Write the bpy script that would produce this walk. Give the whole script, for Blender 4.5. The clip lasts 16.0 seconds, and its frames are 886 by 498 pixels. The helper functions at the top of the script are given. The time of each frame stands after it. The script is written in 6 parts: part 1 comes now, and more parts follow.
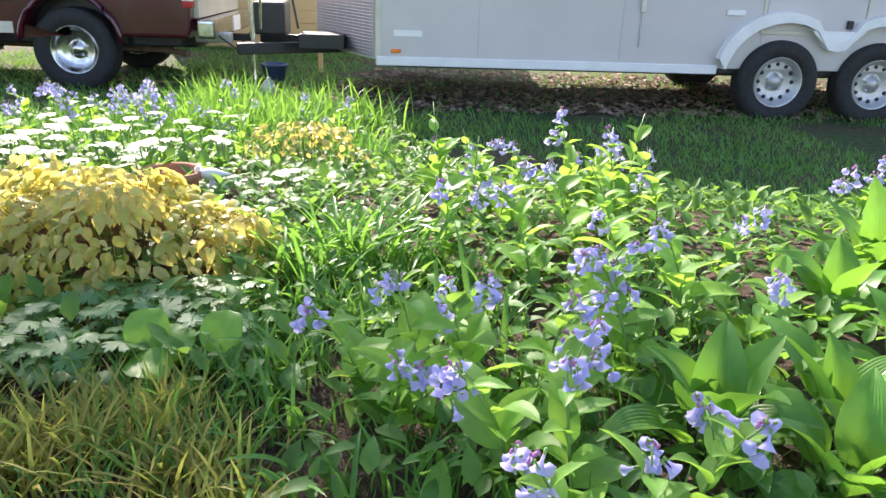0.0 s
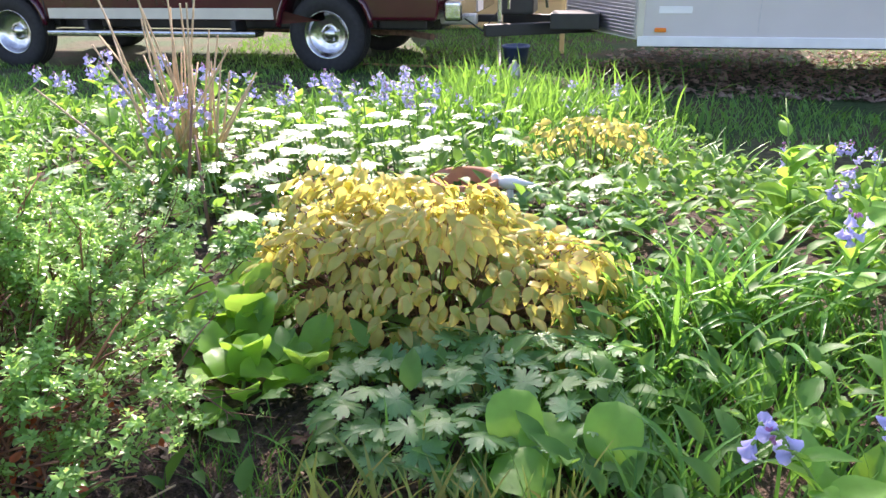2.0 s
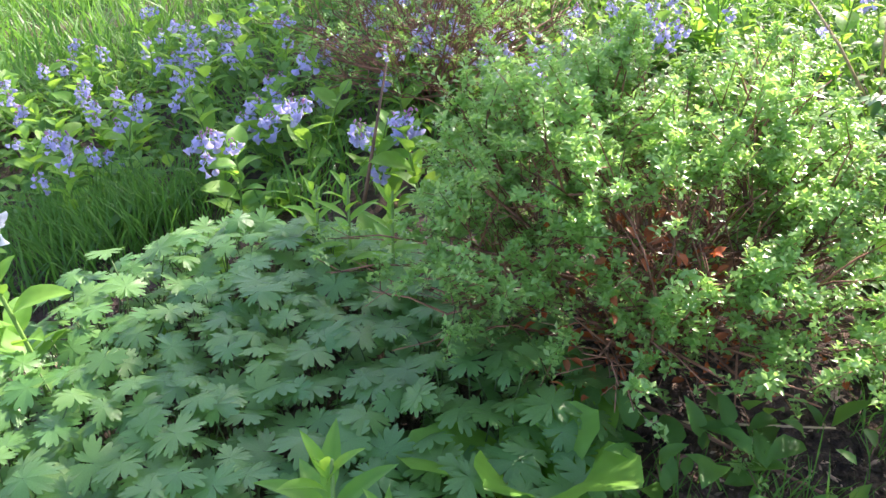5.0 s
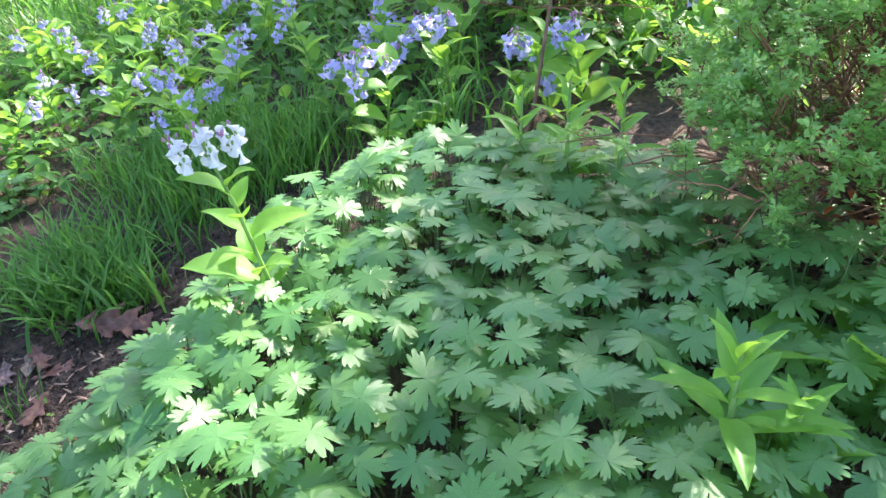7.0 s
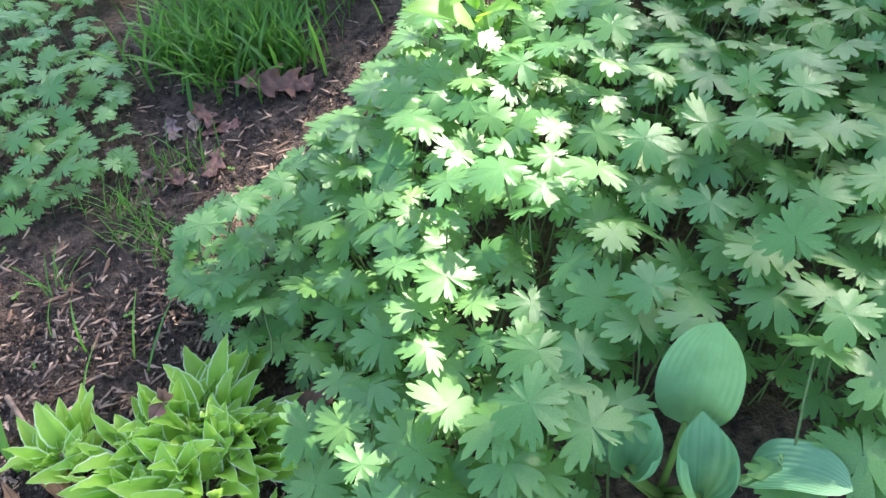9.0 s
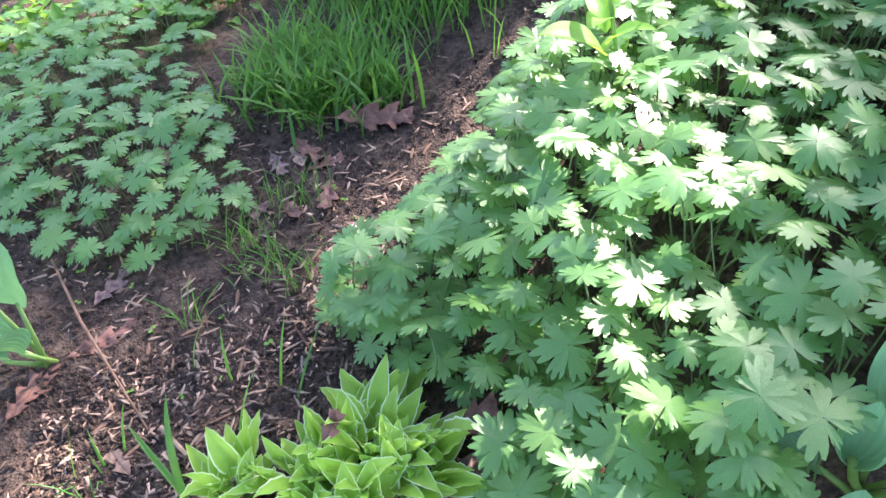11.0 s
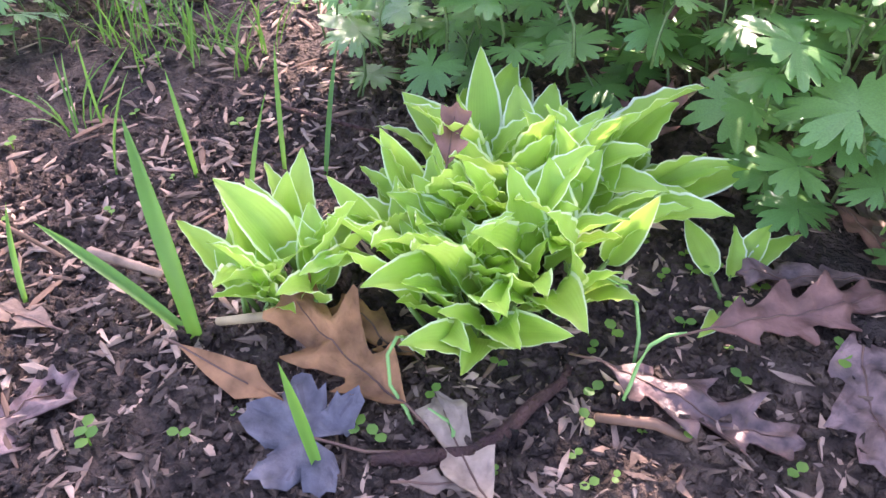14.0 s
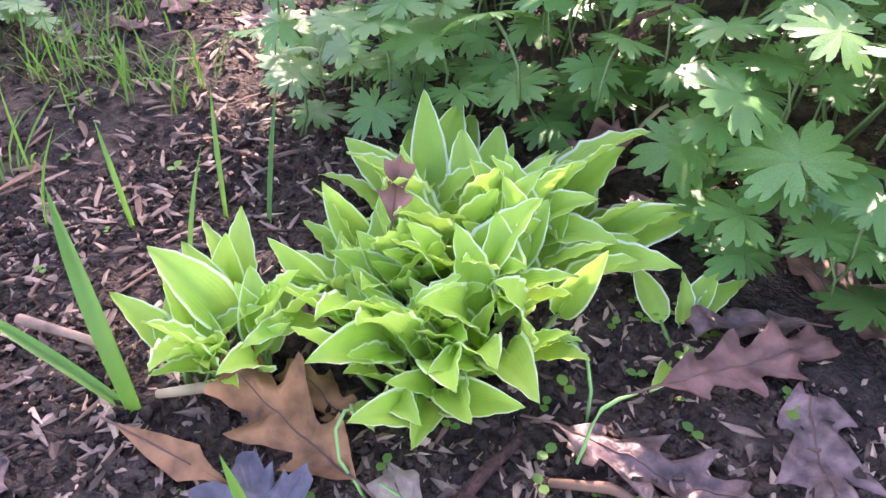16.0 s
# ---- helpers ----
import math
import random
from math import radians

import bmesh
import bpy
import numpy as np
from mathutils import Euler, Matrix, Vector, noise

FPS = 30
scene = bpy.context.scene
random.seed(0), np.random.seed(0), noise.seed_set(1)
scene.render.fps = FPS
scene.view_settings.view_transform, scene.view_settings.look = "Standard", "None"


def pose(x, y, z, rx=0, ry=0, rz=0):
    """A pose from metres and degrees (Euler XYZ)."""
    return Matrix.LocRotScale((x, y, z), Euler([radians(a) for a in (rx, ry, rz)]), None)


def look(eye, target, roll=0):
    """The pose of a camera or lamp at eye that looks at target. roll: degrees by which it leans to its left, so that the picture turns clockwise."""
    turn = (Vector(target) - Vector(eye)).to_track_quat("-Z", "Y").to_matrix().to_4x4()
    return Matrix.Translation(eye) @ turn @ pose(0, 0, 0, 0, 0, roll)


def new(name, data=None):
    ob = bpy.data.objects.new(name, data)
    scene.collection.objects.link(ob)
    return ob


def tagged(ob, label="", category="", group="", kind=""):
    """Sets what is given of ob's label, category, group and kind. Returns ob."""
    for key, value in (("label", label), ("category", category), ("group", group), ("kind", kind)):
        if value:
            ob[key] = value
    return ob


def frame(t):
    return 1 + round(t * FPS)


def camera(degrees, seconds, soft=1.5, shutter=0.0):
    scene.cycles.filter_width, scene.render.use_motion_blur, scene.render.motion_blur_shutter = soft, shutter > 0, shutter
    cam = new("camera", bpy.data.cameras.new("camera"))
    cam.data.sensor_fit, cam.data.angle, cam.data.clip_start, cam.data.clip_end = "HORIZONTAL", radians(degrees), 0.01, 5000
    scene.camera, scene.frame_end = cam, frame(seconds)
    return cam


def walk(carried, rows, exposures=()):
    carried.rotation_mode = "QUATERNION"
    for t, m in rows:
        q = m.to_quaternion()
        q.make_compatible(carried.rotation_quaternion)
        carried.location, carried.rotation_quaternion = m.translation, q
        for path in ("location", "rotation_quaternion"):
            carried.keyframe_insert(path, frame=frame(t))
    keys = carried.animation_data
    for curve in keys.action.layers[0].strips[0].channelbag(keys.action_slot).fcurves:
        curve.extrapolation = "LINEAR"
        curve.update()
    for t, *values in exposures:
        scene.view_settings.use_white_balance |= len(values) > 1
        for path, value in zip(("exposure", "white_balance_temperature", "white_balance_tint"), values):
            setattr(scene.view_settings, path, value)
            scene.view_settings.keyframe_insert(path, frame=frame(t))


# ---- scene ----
cam = camera(61.9, 16.0)
PATH = [
    (0, (0.04, 0.362, 1.189), (-0.293, 2.199, 0.473), 1.9),
    (0.5, (-0.092, 0.473, 1.19), (-0.575, 2.277, 0.474), 0.2),
    (1, (-0.228, 0.613, 1.191), (-0.824, 2.4, 0.519), -0.4),
    (1.5, (-0.364, 0.639, 1.168), (-1.084, 2.388, 0.518), -0.8),
    (2, (-0.468, 0.682, 1.167), (-1.293, 2.332, 0.393), -1.1),
    (2.5, (-0.536, 0.72, 1.15), (-1.588, 2.179, 0.276), 0.4),
    (3, (-0.566, 0.74, 1.189), (-1.869, 1.947, 0.269), -0.4),
    (3.5, (-0.574, 0.732, 1.208), (-2.025, 1.746, 0.277), -0.9),
    (4, (-0.58, 0.684, 1.205), (-2.102, 1.561, 0.248), -0.6),
    (4.5, (-0.588, 0.609, 1.207), (-2.196, 1.285, 0.228), -0.4),
    (5, (-0.593, 0.55, 1.185), (-2.291, 0.957, 0.209), -1.7),
    (5.2, (-0.597, 0.518, 1.156), (-2.328, 0.809, 0.197), -3.0),
    (7.3, (-0.783, 0.038, 1.07), (-2.363, 0.483, -0.073), -4.6),
    (7.5, (-0.798, 0.012, 1.047), (-2.344, 0.463, -0.139), -4.2),
    (8, (-0.822, -0.125, 1.0), (-2.26, 0.324, -0.316), -1.6),
    (8.5, (-0.808, -0.22, 1.005), (-2.165, 0.164, -0.413), -2.4),
    (9, (-0.807, -0.274, 1.018), (-2.14, 0.01, -0.446), -3.8),
    (9.5, (-0.803, -0.304, 1.036), (-2.168, -0.095, -0.41), -6.2),
    (9.7, (-0.803, -0.305, 1.041), (-2.184, -0.1, -0.391), -7.1),
    (11.8, (-0.902, -0.727, 0.925), (-2.346, -0.262, -0.379), -4.5),
    (12, (-0.931, -0.772, 0.863), (-2.354, -0.229, -0.433), -3.7),
    (12.5, (-0.949, -0.837, 0.64), (-2.367, -0.186, -0.611), -3.0),
    (13, (-0.99, -0.891, 0.499), (-2.365, -0.212, -0.785), -3.2),
    (13.5, (-1.032, -0.89, 0.443), (-2.324, -0.135, -0.884), -1.7),
    (14, (-1.054, -0.875, 0.429), (-2.27, 0.011, -0.889), -0.1),
    (14.5, (-1.057, -0.86, 0.428), (-2.212, 0.086, -0.904), 0.8),
    (15, (-1.073, -0.858, 0.443), (-2.195, 0.115, -0.896), 1.5),
    (15.5, (-1.087, -0.847, 0.453), (-2.22, 0.115, -0.885), 1.3),
    (16, (-1.084, -0.842, 0.459), (-2.217, 0.126, -0.875), 1.0),
]
EXPOSURES = [(0, 1.47, 6750, 22), (1.5, 1.52, 6650, 27), (3, 1.42, 6800, 26), (5, 1.62, 6800, 22), (7.5, 2.03, 6450, 13), (9.5, 2.07, 6650, 13), (12, 2.32, 6500, 31), (14, 2.55, 6900, 38), (16, 2.55, 6950, 39)]
walk(cam, [(t, look(eye, target, roll)) for t, eye, target, roll in PATH], EXPOSURES)

# ---- world, sun and exposure ----
SUN_AZ, SUN_EL = radians(-35), radians(35)  # azimuth from +y towards +x, elevation
world = bpy.data.worlds.new("world")
scene.world = world
world.use_nodes = True
wn = world.node_tree.nodes
sky = wn.new("ShaderNodeTexSky")
sky.sky_type, sky.sun_disc, sky.sun_elevation, sky.sun_rotation = "NISHITA", False, SUN_EL, SUN_AZ
wn["Background"].inputs["Strength"].default_value = 0.15
world.node_tree.links.new(sky.outputs[0], wn["Background"].inputs["Color"])
sun_dir = Vector((math.sin(SUN_AZ) * math.cos(SUN_EL), math.cos(SUN_AZ) * math.cos(SUN_EL), math.sin(SUN_EL)))
sun = new("sun", bpy.data.lights.new("sun", "SUN"))
sun.data.energy, sun.data.angle, sun.data.color = 5.0, radians(0.5), (1.0, 0.94, 0.84)
sun.matrix_world = look(sun_dir * 50, (0, 0, 0))
tagged(sun, kind="structure")


# ---- materials ----
def mat(name, color, rough=0.6, metal=0.0, vary=0.15, scale=12.0, bump=0.0, bump_scale=60.0, color2=None, mix_scale=3.0, coat=0.0, spec=0.5, perobj=0.0):
    m = bpy.data.materials.new(name)
    m.use_nodes = True
    n, l = m.node_tree.nodes, m.node_tree.links
    b = n["Principled BSDF"]
    b.inputs["Roughness"].default_value, b.inputs["Metallic"].default_value = rough, metal
    b.inputs["Coat Weight"].default_value = coat
    b.inputs["Specular IOR Level"].default_value = spec
    tc = n.new("ShaderNodeTexCoord")
    no = n.new("ShaderNodeTexNoise")
    no.inputs["Scale"].default_value, no.inputs["Detail"].default_value = scale, 6
    l.new(tc.outputs["Object"], no.inputs["Vector"])
    hsv = n.new("ShaderNodeHueSaturation")
    mr = n.new("ShaderNodeMapRange")
    mr.inputs["From Min"].default_value, mr.inputs["From Max"].default_value = 0.3, 0.7
    mr.inputs["To Min"].default_value, mr.inputs["To Max"].default_value = 1 - vary, 1 + vary
    l.new(no.outputs["Fac"], mr.inputs["Value"])
    val = mr.outputs[0]
    if perobj:
        oi, mu = n.new("ShaderNodeNewGeometry"), n.new("ShaderNodeMath")
        m2 = n.new("ShaderNodeMapRange")
        m2.inputs["To Min"].default_value, m2.inputs["To Max"].default_value = 1 - perobj, 1 + perobj
        l.new(oi.outputs["Random Per Island"], m2.inputs["Value"])
        mu.operation = "MULTIPLY"
        l.new(val, mu.inputs[0])
        l.new(m2.outputs[0], mu.inputs[1])
        val = mu.outputs[0]
    l.new(val, hsv.inputs["Value"])
    if color2:
        n2, mx, rp = n.new("ShaderNodeTexNoise"), n.new("ShaderNodeMix"), n.new("ShaderNodeMapRange")
        n2.inputs["Scale"].default_value, n2.inputs["Detail"].default_value = mix_scale, 5
        l.new(tc.outputs["Object"], n2.inputs["Vector"])
        rp.inputs["From Min"].default_value, rp.inputs["From Max"].default_value = 0.42, 0.6
        l.new(n2.outputs["Fac"], rp.inputs["Value"])
        mx.data_type = "RGBA"
        mx.inputs["A"].default_value, mx.inputs["B"].default_value = (*color, 1), (*color2, 1)
        l.new(rp.outputs[0], mx.inputs["Factor"])
        l.new(mx.outputs["Result"], hsv.inputs["Color"])
    else:
        hsv.inputs["Color"].default_value = (*color, 1)
    l.new(hsv.outputs[0], b.inputs["Base Color"])
    if bump:
        nb, bp = n.new("ShaderNodeTexNoise"), n.new("ShaderNodeBump")
        nb.inputs["Scale"].default_value, nb.inputs["Detail"].default_value = bump_scale, 8
        l.new(tc.outputs["Object"], nb.inputs["Vector"])
        bp.inputs["Strength"].default_value, bp.inputs["Distance"].default_value = bump, 0.015
        l.new(nb.outputs["Fac"], bp.inputs["Height"])
        l.new(bp.outputs[0], b.inputs["Normal"])
    return m


def leaf_mat(name, color, color2, trans, rough=0.45, through_amount=0.4, veins=0.0, margin=None, vary=0.25, tip=None, spec=0.4, grain=35.0, relief=0.35, rib=None, rib_width=0.03):
    """A thin leaf: gloss and colour on top, light that shines through, veins and margin by its uv."""
    m = bpy.data.materials.new(name)
    m.use_nodes = True
    n, l = m.node_tree.nodes, m.node_tree.links
    b, out = n["Principled BSDF"], n["Material Output"]
    b.inputs["Roughness"].default_value, b.inputs["Specular IOR Level"].default_value = rough, spec
    geo, oi, tc, uv = n.new("ShaderNodeNewGeometry"), n.new("ShaderNodeObjectInfo"), n.new("ShaderNodeTexCoord"), n.new("ShaderNodeUVMap")
    add, fr = n.new("ShaderNodeMath"), n.new("ShaderNodeMath")
    add.operation, fr.operation = "ADD", "FRACT"
    l.new(geo.outputs["Random Per Island"], add.inputs[0])
    l.new(oi.outputs["Random"], add.inputs[1])
    l.new(add.outputs[0], fr.inputs[0])
    mx = n.new("ShaderNodeMix")
    mx.data_type = "RGBA"
    mx.inputs["A"].default_value, mx.inputs["B"].default_value = (*color, 1), (*color2, 1)
    l.new(fr.outputs[0], mx.inputs["Factor"])
    no, mr, hsv = n.new("ShaderNodeTexNoise"), n.new("ShaderNodeMapRange"), n.new("ShaderNodeHueSaturation")
    no.inputs["Scale"].default_value, no.inputs["Detail"].default_value = grain, 7
    l.new(tc.outputs["Object"], no.inputs["Vector"])
    mr.inputs["From Min"].default_value, mr.inputs["From Max"].default_value = 0.3, 0.7
    mr.inputs["To Min"].default_value, mr.inputs["To Max"].default_value = 1 - vary, 1 + vary
    l.new(no.outputs["Fac"], mr.inputs["Value"])
    l.new(mr.outputs[0], hsv.inputs["Value"])
    l.new(mx.outputs["Result"], hsv.inputs["Color"])
    col = hsv.outputs[0]
    sx = n.new("ShaderNodeSeparateXYZ")
    l.new(uv.outputs[0], sx.inputs[0])
    off = n.new("ShaderNodeMath")
    off.operation = "SUBTRACT"
    off.inputs[1].default_value = 0.5
    l.new(sx.outputs["X"], off.inputs[0])
    ab = n.new("ShaderNodeMath")
    ab.operation = "ABSOLUTE"
    l.new(off.outputs[0], ab.inputs[0])
    if rib:
        rm, rr = n.new("ShaderNodeMix"), n.new("ShaderNodeMapRange")
        rm.data_type = "RGBA"
        rr.inputs["From Min"].default_value, rr.inputs["From Max"].default_value = rib_width * 0.4, rib_width
        rr.inputs["To Min"].default_value, rr.inputs["To Max"].default_value = 0.7, 0.0
        l.new(ab.outputs[0], rr.inputs["Value"])
        l.new(rr.outputs[0], rm.inputs["Factor"])
        l.new(col, rm.inputs["A"])
        rm.inputs["B"].default_value = (*rib, 1)
        col = rm.outputs["Result"]
    if tip:
        tm, tr = n.new("ShaderNodeMix"), n.new("ShaderNodeMapRange")
        tm.data_type = "RGBA"
        tr.inputs["From Min"].default_value, tr.inputs["From Max"].default_value = 0.37, 0.5
        tr.inputs["To Max"].default_value = 0.9
        l.new(ab.outputs[0], tr.inputs["Value"])
        l.new(tr.outputs[0], tm.inputs["Factor"])
        l.new(col, tm.inputs["A"])
        tm.inputs["B"].default_value = (*tip, 1)
        col = tm.outputs["Result"]
    if margin:
        gm, gt = n.new("ShaderNodeMix"), n.new("ShaderNodeMapRange")
        gm.data_type = "RGBA"
        gt.inputs["From Min"].default_value, gt.inputs["From Max"].default_value = 0.425, 0.45
        l.new(ab.outputs[0], gt.inputs["Value"])
        l.new(gt.outputs[0], gm.inputs["Factor"])
        l.new(col, gm.inputs["A"])
        gm.inputs["B"].default_value = (*margin, 1)
        col = gm.outputs["Result"]
    l.new(col, b.inputs["Base Color"])
    if veins:
        sn, ml, bp = n.new("ShaderNodeMath"), n.new("ShaderNodeMath"), n.new("ShaderNodeBump")
        ml.operation, ml.inputs[1].default_value, sn.operation = "MULTIPLY", 75.0, "SINE"
        l.new(ab.outputs[0], ml.inputs[0])
        l.new(ml.outputs[0], sn.inputs[0])
        bp.inputs["Strength"].default_value, bp.inputs["Distance"].default_value = veins, 0.003
        l.new(sn.outputs[0], bp.inputs["Height"])
        l.new(bp.outputs[0], b.inputs["Normal"])
    else:
        bp = n.new("ShaderNodeBump")
        bp.inputs["Strength"].default_value, bp.inputs["Distance"].default_value = relief, 0.004
        l.new(no.outputs["Fac"], bp.inputs["Height"])
        l.new(bp.outputs[0], b.inputs["Normal"])
    ts, ms, tmx = n.new("ShaderNodeBsdfTranslucent"), n.new("ShaderNodeMixShader"), n.new("ShaderNodeMix")
    tmx.data_type, tmx.blend_type = "RGBA", "MULTIPLY"
    tmx.inputs["Factor"].default_value = 0.35
    tmx.inputs["A"].default_value = (*trans, 1)
    l.new(col, tmx.inputs["B"])
    l.new(tmx.outputs["Result"], ts.inputs["Color"])
    ms.inputs["Fac"].default_value = through_amount
    l.new(b.outputs[0], ms.inputs[1])
    l.new(ts.outputs[0], ms.inputs[2])
    l.new(ms.outputs[0], out.inputs["Surface"])
    return m


SOIL = mat("soil", (0.070, 0.047, 0.037), 0.92, vary=0.6, scale=60, bump=1.0, bump_scale=190, color2=(0.125, 0.082, 0.06), mix_scale=9, spec=0.3)
TURF = mat("turf_earth", (0.05, 0.085, 0.03), 0.95, vary=0.4, scale=20, bump=0.7, bump_scale=50, color2=(0.085, 0.075, 0.04), mix_scale=1.3, spec=0.2)
CHIP = mat("wood_chip", (0.40, 0.26, 0.185), 0.88, vary=0.35, scale=30, bump=0.4, color2=(0.13, 0.08, 0.055), mix_scale=14, perobj=0.75)
BARK = mat("bark", (0.15, 0.065, 0.045), 0.8, vary=0.55, scale=60, bump=1.0, bump_scale=160, color2=(0.07, 0.03, 0.025), mix_scale=30)
GERSTEM = mat("cranesbill_stalk", (0.10, 0.17, 0.055), 0.6, vary=0.25, scale=20)
TWIG = mat("twig_bark", (0.20, 0.11, 0.07), 0.8, vary=0.4, scale=30)
DRYSTALK = mat("dry_stalk", (0.50, 0.36, 0.20), 0.7, vary=0.25, scale=40)
STEM = mat("green_stem", (0.17, 0.30, 0.07), 0.5, vary=0.2, scale=20)
OAKBROWN = leaf_mat("dry_leaf_orange_brown", (0.38, 0.18, 0.085), (0.30, 0.14, 0.065), (0.5, 0.22, 0.08), 0.75, 0.15, vary=0.55, grain=45, relief=0.9)
OAKPINK = leaf_mat("dry_leaf_pinkish_brown", (0.27, 0.12, 0.085), (0.22, 0.105, 0.08), (0.5, 0.25, 0.15), 0.5, 0.1, vary=0.5, grain=45, relief=0.9)
OAKPURPLE = leaf_mat("wet_leaf_mauve_brown", (0.25, 0.145, 0.125), (0.13, 0.075, 0.065), (0.3, 0.15, 0.1), 0.45, 0.05, vary=0.7, spec=0.5, grain=75, relief=0.9)
MAPLEGREY = leaf_mat("wet_leaf_slate_grey", (0.115, 0.105, 0.125), (0.065, 0.055, 0.065), (0.2, 0.2, 0.2), 0.5, 0.03, vary=0.5, spec=0.5, grain=75, relief=0.9)
PALELITTER = leaf_mat("bleached_litter", (0.42, 0.30, 0.22), (0.20, 0.13, 0.10), (0.5, 0.3, 0.2), 0.75, 0.1, vary=0.35, grain=75, relief=0.9)
GERANIUM = leaf_mat("cranesbill_leaf", (0.095, 0.25, 0.075), (0.17, 0.335, 0.095), (0.42, 0.72, 0.17), 0.31, 0.36, vary=0.25, spec=0.6, relief=0.25, rib=(0.15, 0.32, 0.12), rib_width=0.02)
HOSTA_V = leaf_mat("lime_hosta_leaf", (0.42, 0.64, 0.11), (0.34, 0.58, 0.085), (0.68, 0.90, 0.20), 0.36, 0.38, veins=0.13, margin=(0.86, 0.92, 0.68), vary=0.13)
HOSTA_B = leaf_mat("blue_green_hosta_leaf", (0.17, 0.37, 0.20), (0.21, 0.42, 0.22), (0.36, 0.70, 0.22), 0.4, 0.28, veins=0.3, vary=0.16)
HOSTA_G = leaf_mat("green_hosta_leaf", (0.09, 0.25, 0.045), (0.13, 0.31, 0.05), (0.38, 0.75, 0.08), 0.35, 0.42, veins=0.2, vary=0.15)
BBLEAF = leaf_mat("bluebell_leaf", (0.15, 0.34, 0.08), (0.24, 0.45, 0.09), (0.55, 0.86, 0.12), 0.45, 0.5, vary=0.22, spec=0.28)
LIME = leaf_mat("broad_lime_leaf", (0.14, 0.34, 0.06), (0.20, 0.42, 0.07), (0.55, 0.85, 0.10), 0.42, 0.45, vary=0.15)
EPI = leaf_mat("barrenwort_leaf", (0.62, 0.55, 0.19), (0.27, 0.40, 0.09), (0.92, 0.82, 0.22), 0.36, 0.5, vary=0.2, tip=(0.70, 0.30, 0.12))
MAYA = leaf_mat("umbrella_leaf", (0.20, 0.34, 0.13), (0.26, 0.40, 0.16), (0.45, 0.70, 0.15), 0.27, 0.2, vary=0.15, spec=0.9, relief=0.1)
STRAP = leaf_mat("strap_leaf", (0.08, 0.24, 0.05), (0.12, 0.31, 0.06), (0.38, 0.75, 0.10), 0.35, 0.4, vary=0.15)
GRASS = leaf_mat("grass_blade", (0.06, 0.18, 0.035), (0.10, 0.25, 0.045), (0.26, 0.56, 0.08), 0.45, 0.4, vary=0.15)
UNDER = leaf_mat("understory_leaf", (0.06, 0.16, 0.04), (0.11, 0.25, 0.06), (0.40, 0.70, 0.10), 0.5, 0.42, vary=0.2, spec=0.22)
# lighter copy of the grass blade; sunlight is put into its colour
SUNGRASS = leaf_mat("sunlit_grass_blade", (0.10, 0.27, 0.05), (0.16, 0.35, 0.06), (0.40, 0.70, 0.10), 0.45, 0.44, vary=0.15)
SEDGE = leaf_mat("sedge_blade", (0.15, 0.27, 0.05), (0.36, 0.25, 0.07), (0.55, 0.62, 0.12), 0.5, 0.4, vary=0.2)
LAWNGR = leaf_mat("lawn_blade", (0.08, 0.24, 0.05), (0.13, 0.32, 0.07), (0.35, 0.65, 0.10), 0.5, 0.35, vary=0.15)
SHRUBLEAF = leaf_mat("small_shrub_leaf", (0.16, 0.35, 0.10), (0.34, 0.54, 0.17), (0.56, 0.84, 0.22), 0.32, 0.48, vary=0.2, spec=0.7)
SHRUBTWIG = mat("red_brown_twig_bark", (0.25, 0.115, 0.07), 0.7, vary=0.45, scale=40, perobj=0.5)
PETAL = leaf_mat("violet_blue_petal", (0.44, 0.43, 0.80), (0.62, 0.55, 0.86), (0.80, 0.78, 0.98), 0.5, 0.45, vary=0.12)
PETALW = leaf_mat("white_petal", (0.80, 0.80, 0.86), (0.85, 0.82, 0.88), (0.9, 0.9, 0.95), 0.5, 0.4, vary=0.05)
BUD = leaf_mat("pink_bud", (0.50, 0.25, 0.50), (0.50, 0.22, 0.40), (0.7, 0.35, 0.6), 0.5, 0.3)
REDLEAF = leaf_mat("rust_red_leaf", (0.45, 0.10, 0.03), (0.35, 0.12, 0.05), (0.8, 0.2, 0.04), 0.5, 0.35)
SHOOT = mat("pale_green_shoot", (0.20, 0.42, 0.12), 0.45, vary=0.15, scale=30)
TERRA = mat("terracotta", (0.46, 0.20, 0.11), 0.8, vary=0.15, scale=20, bump=0.15)
GLAZE = mat("white_glazed_clay", (0.78, 0.77, 0.74), 0.45, vary=0.06, scale=15, bump=0.1)
MAROON = mat("maroon_car_paint", (0.065, 0.004, 0.013), 0.2, vary=0.15, scale=3, coat=0.7, spec=0.5)
CREAM = mat("cream_car_paint", (0.62, 0.58, 0.47), 0.35, vary=0.08, scale=4, coat=0.5)
RUBBER = mat("tyre_rubber", (0.022, 0.022, 0.022), 0.8, vary=0.25, scale=25, bump=0.2)
CHROME = mat("worn_chrome", (0.62, 0.61, 0.59), 0.22, 1.0, vary=0.2, scale=18)
ALLOY = mat("painted_wheel_silver", (0.50, 0.50, 0.49), 0.4, 0.6, vary=0.12, scale=20)
TREAD = mat("tread_plate", (0.60, 0.60, 0.62), 0.33, 0.9, vary=0.1, scale=12, bump=0.2)
TRAILER = mat("trailer_grey_paint", (0.58, 0.545, 0.52), 0.45, vary=0.035, scale=2.5, coat=0.2)
WHITEP = mat("white_paint", (0.80, 0.80, 0.78), 0.45, vary=0.06, scale=6)
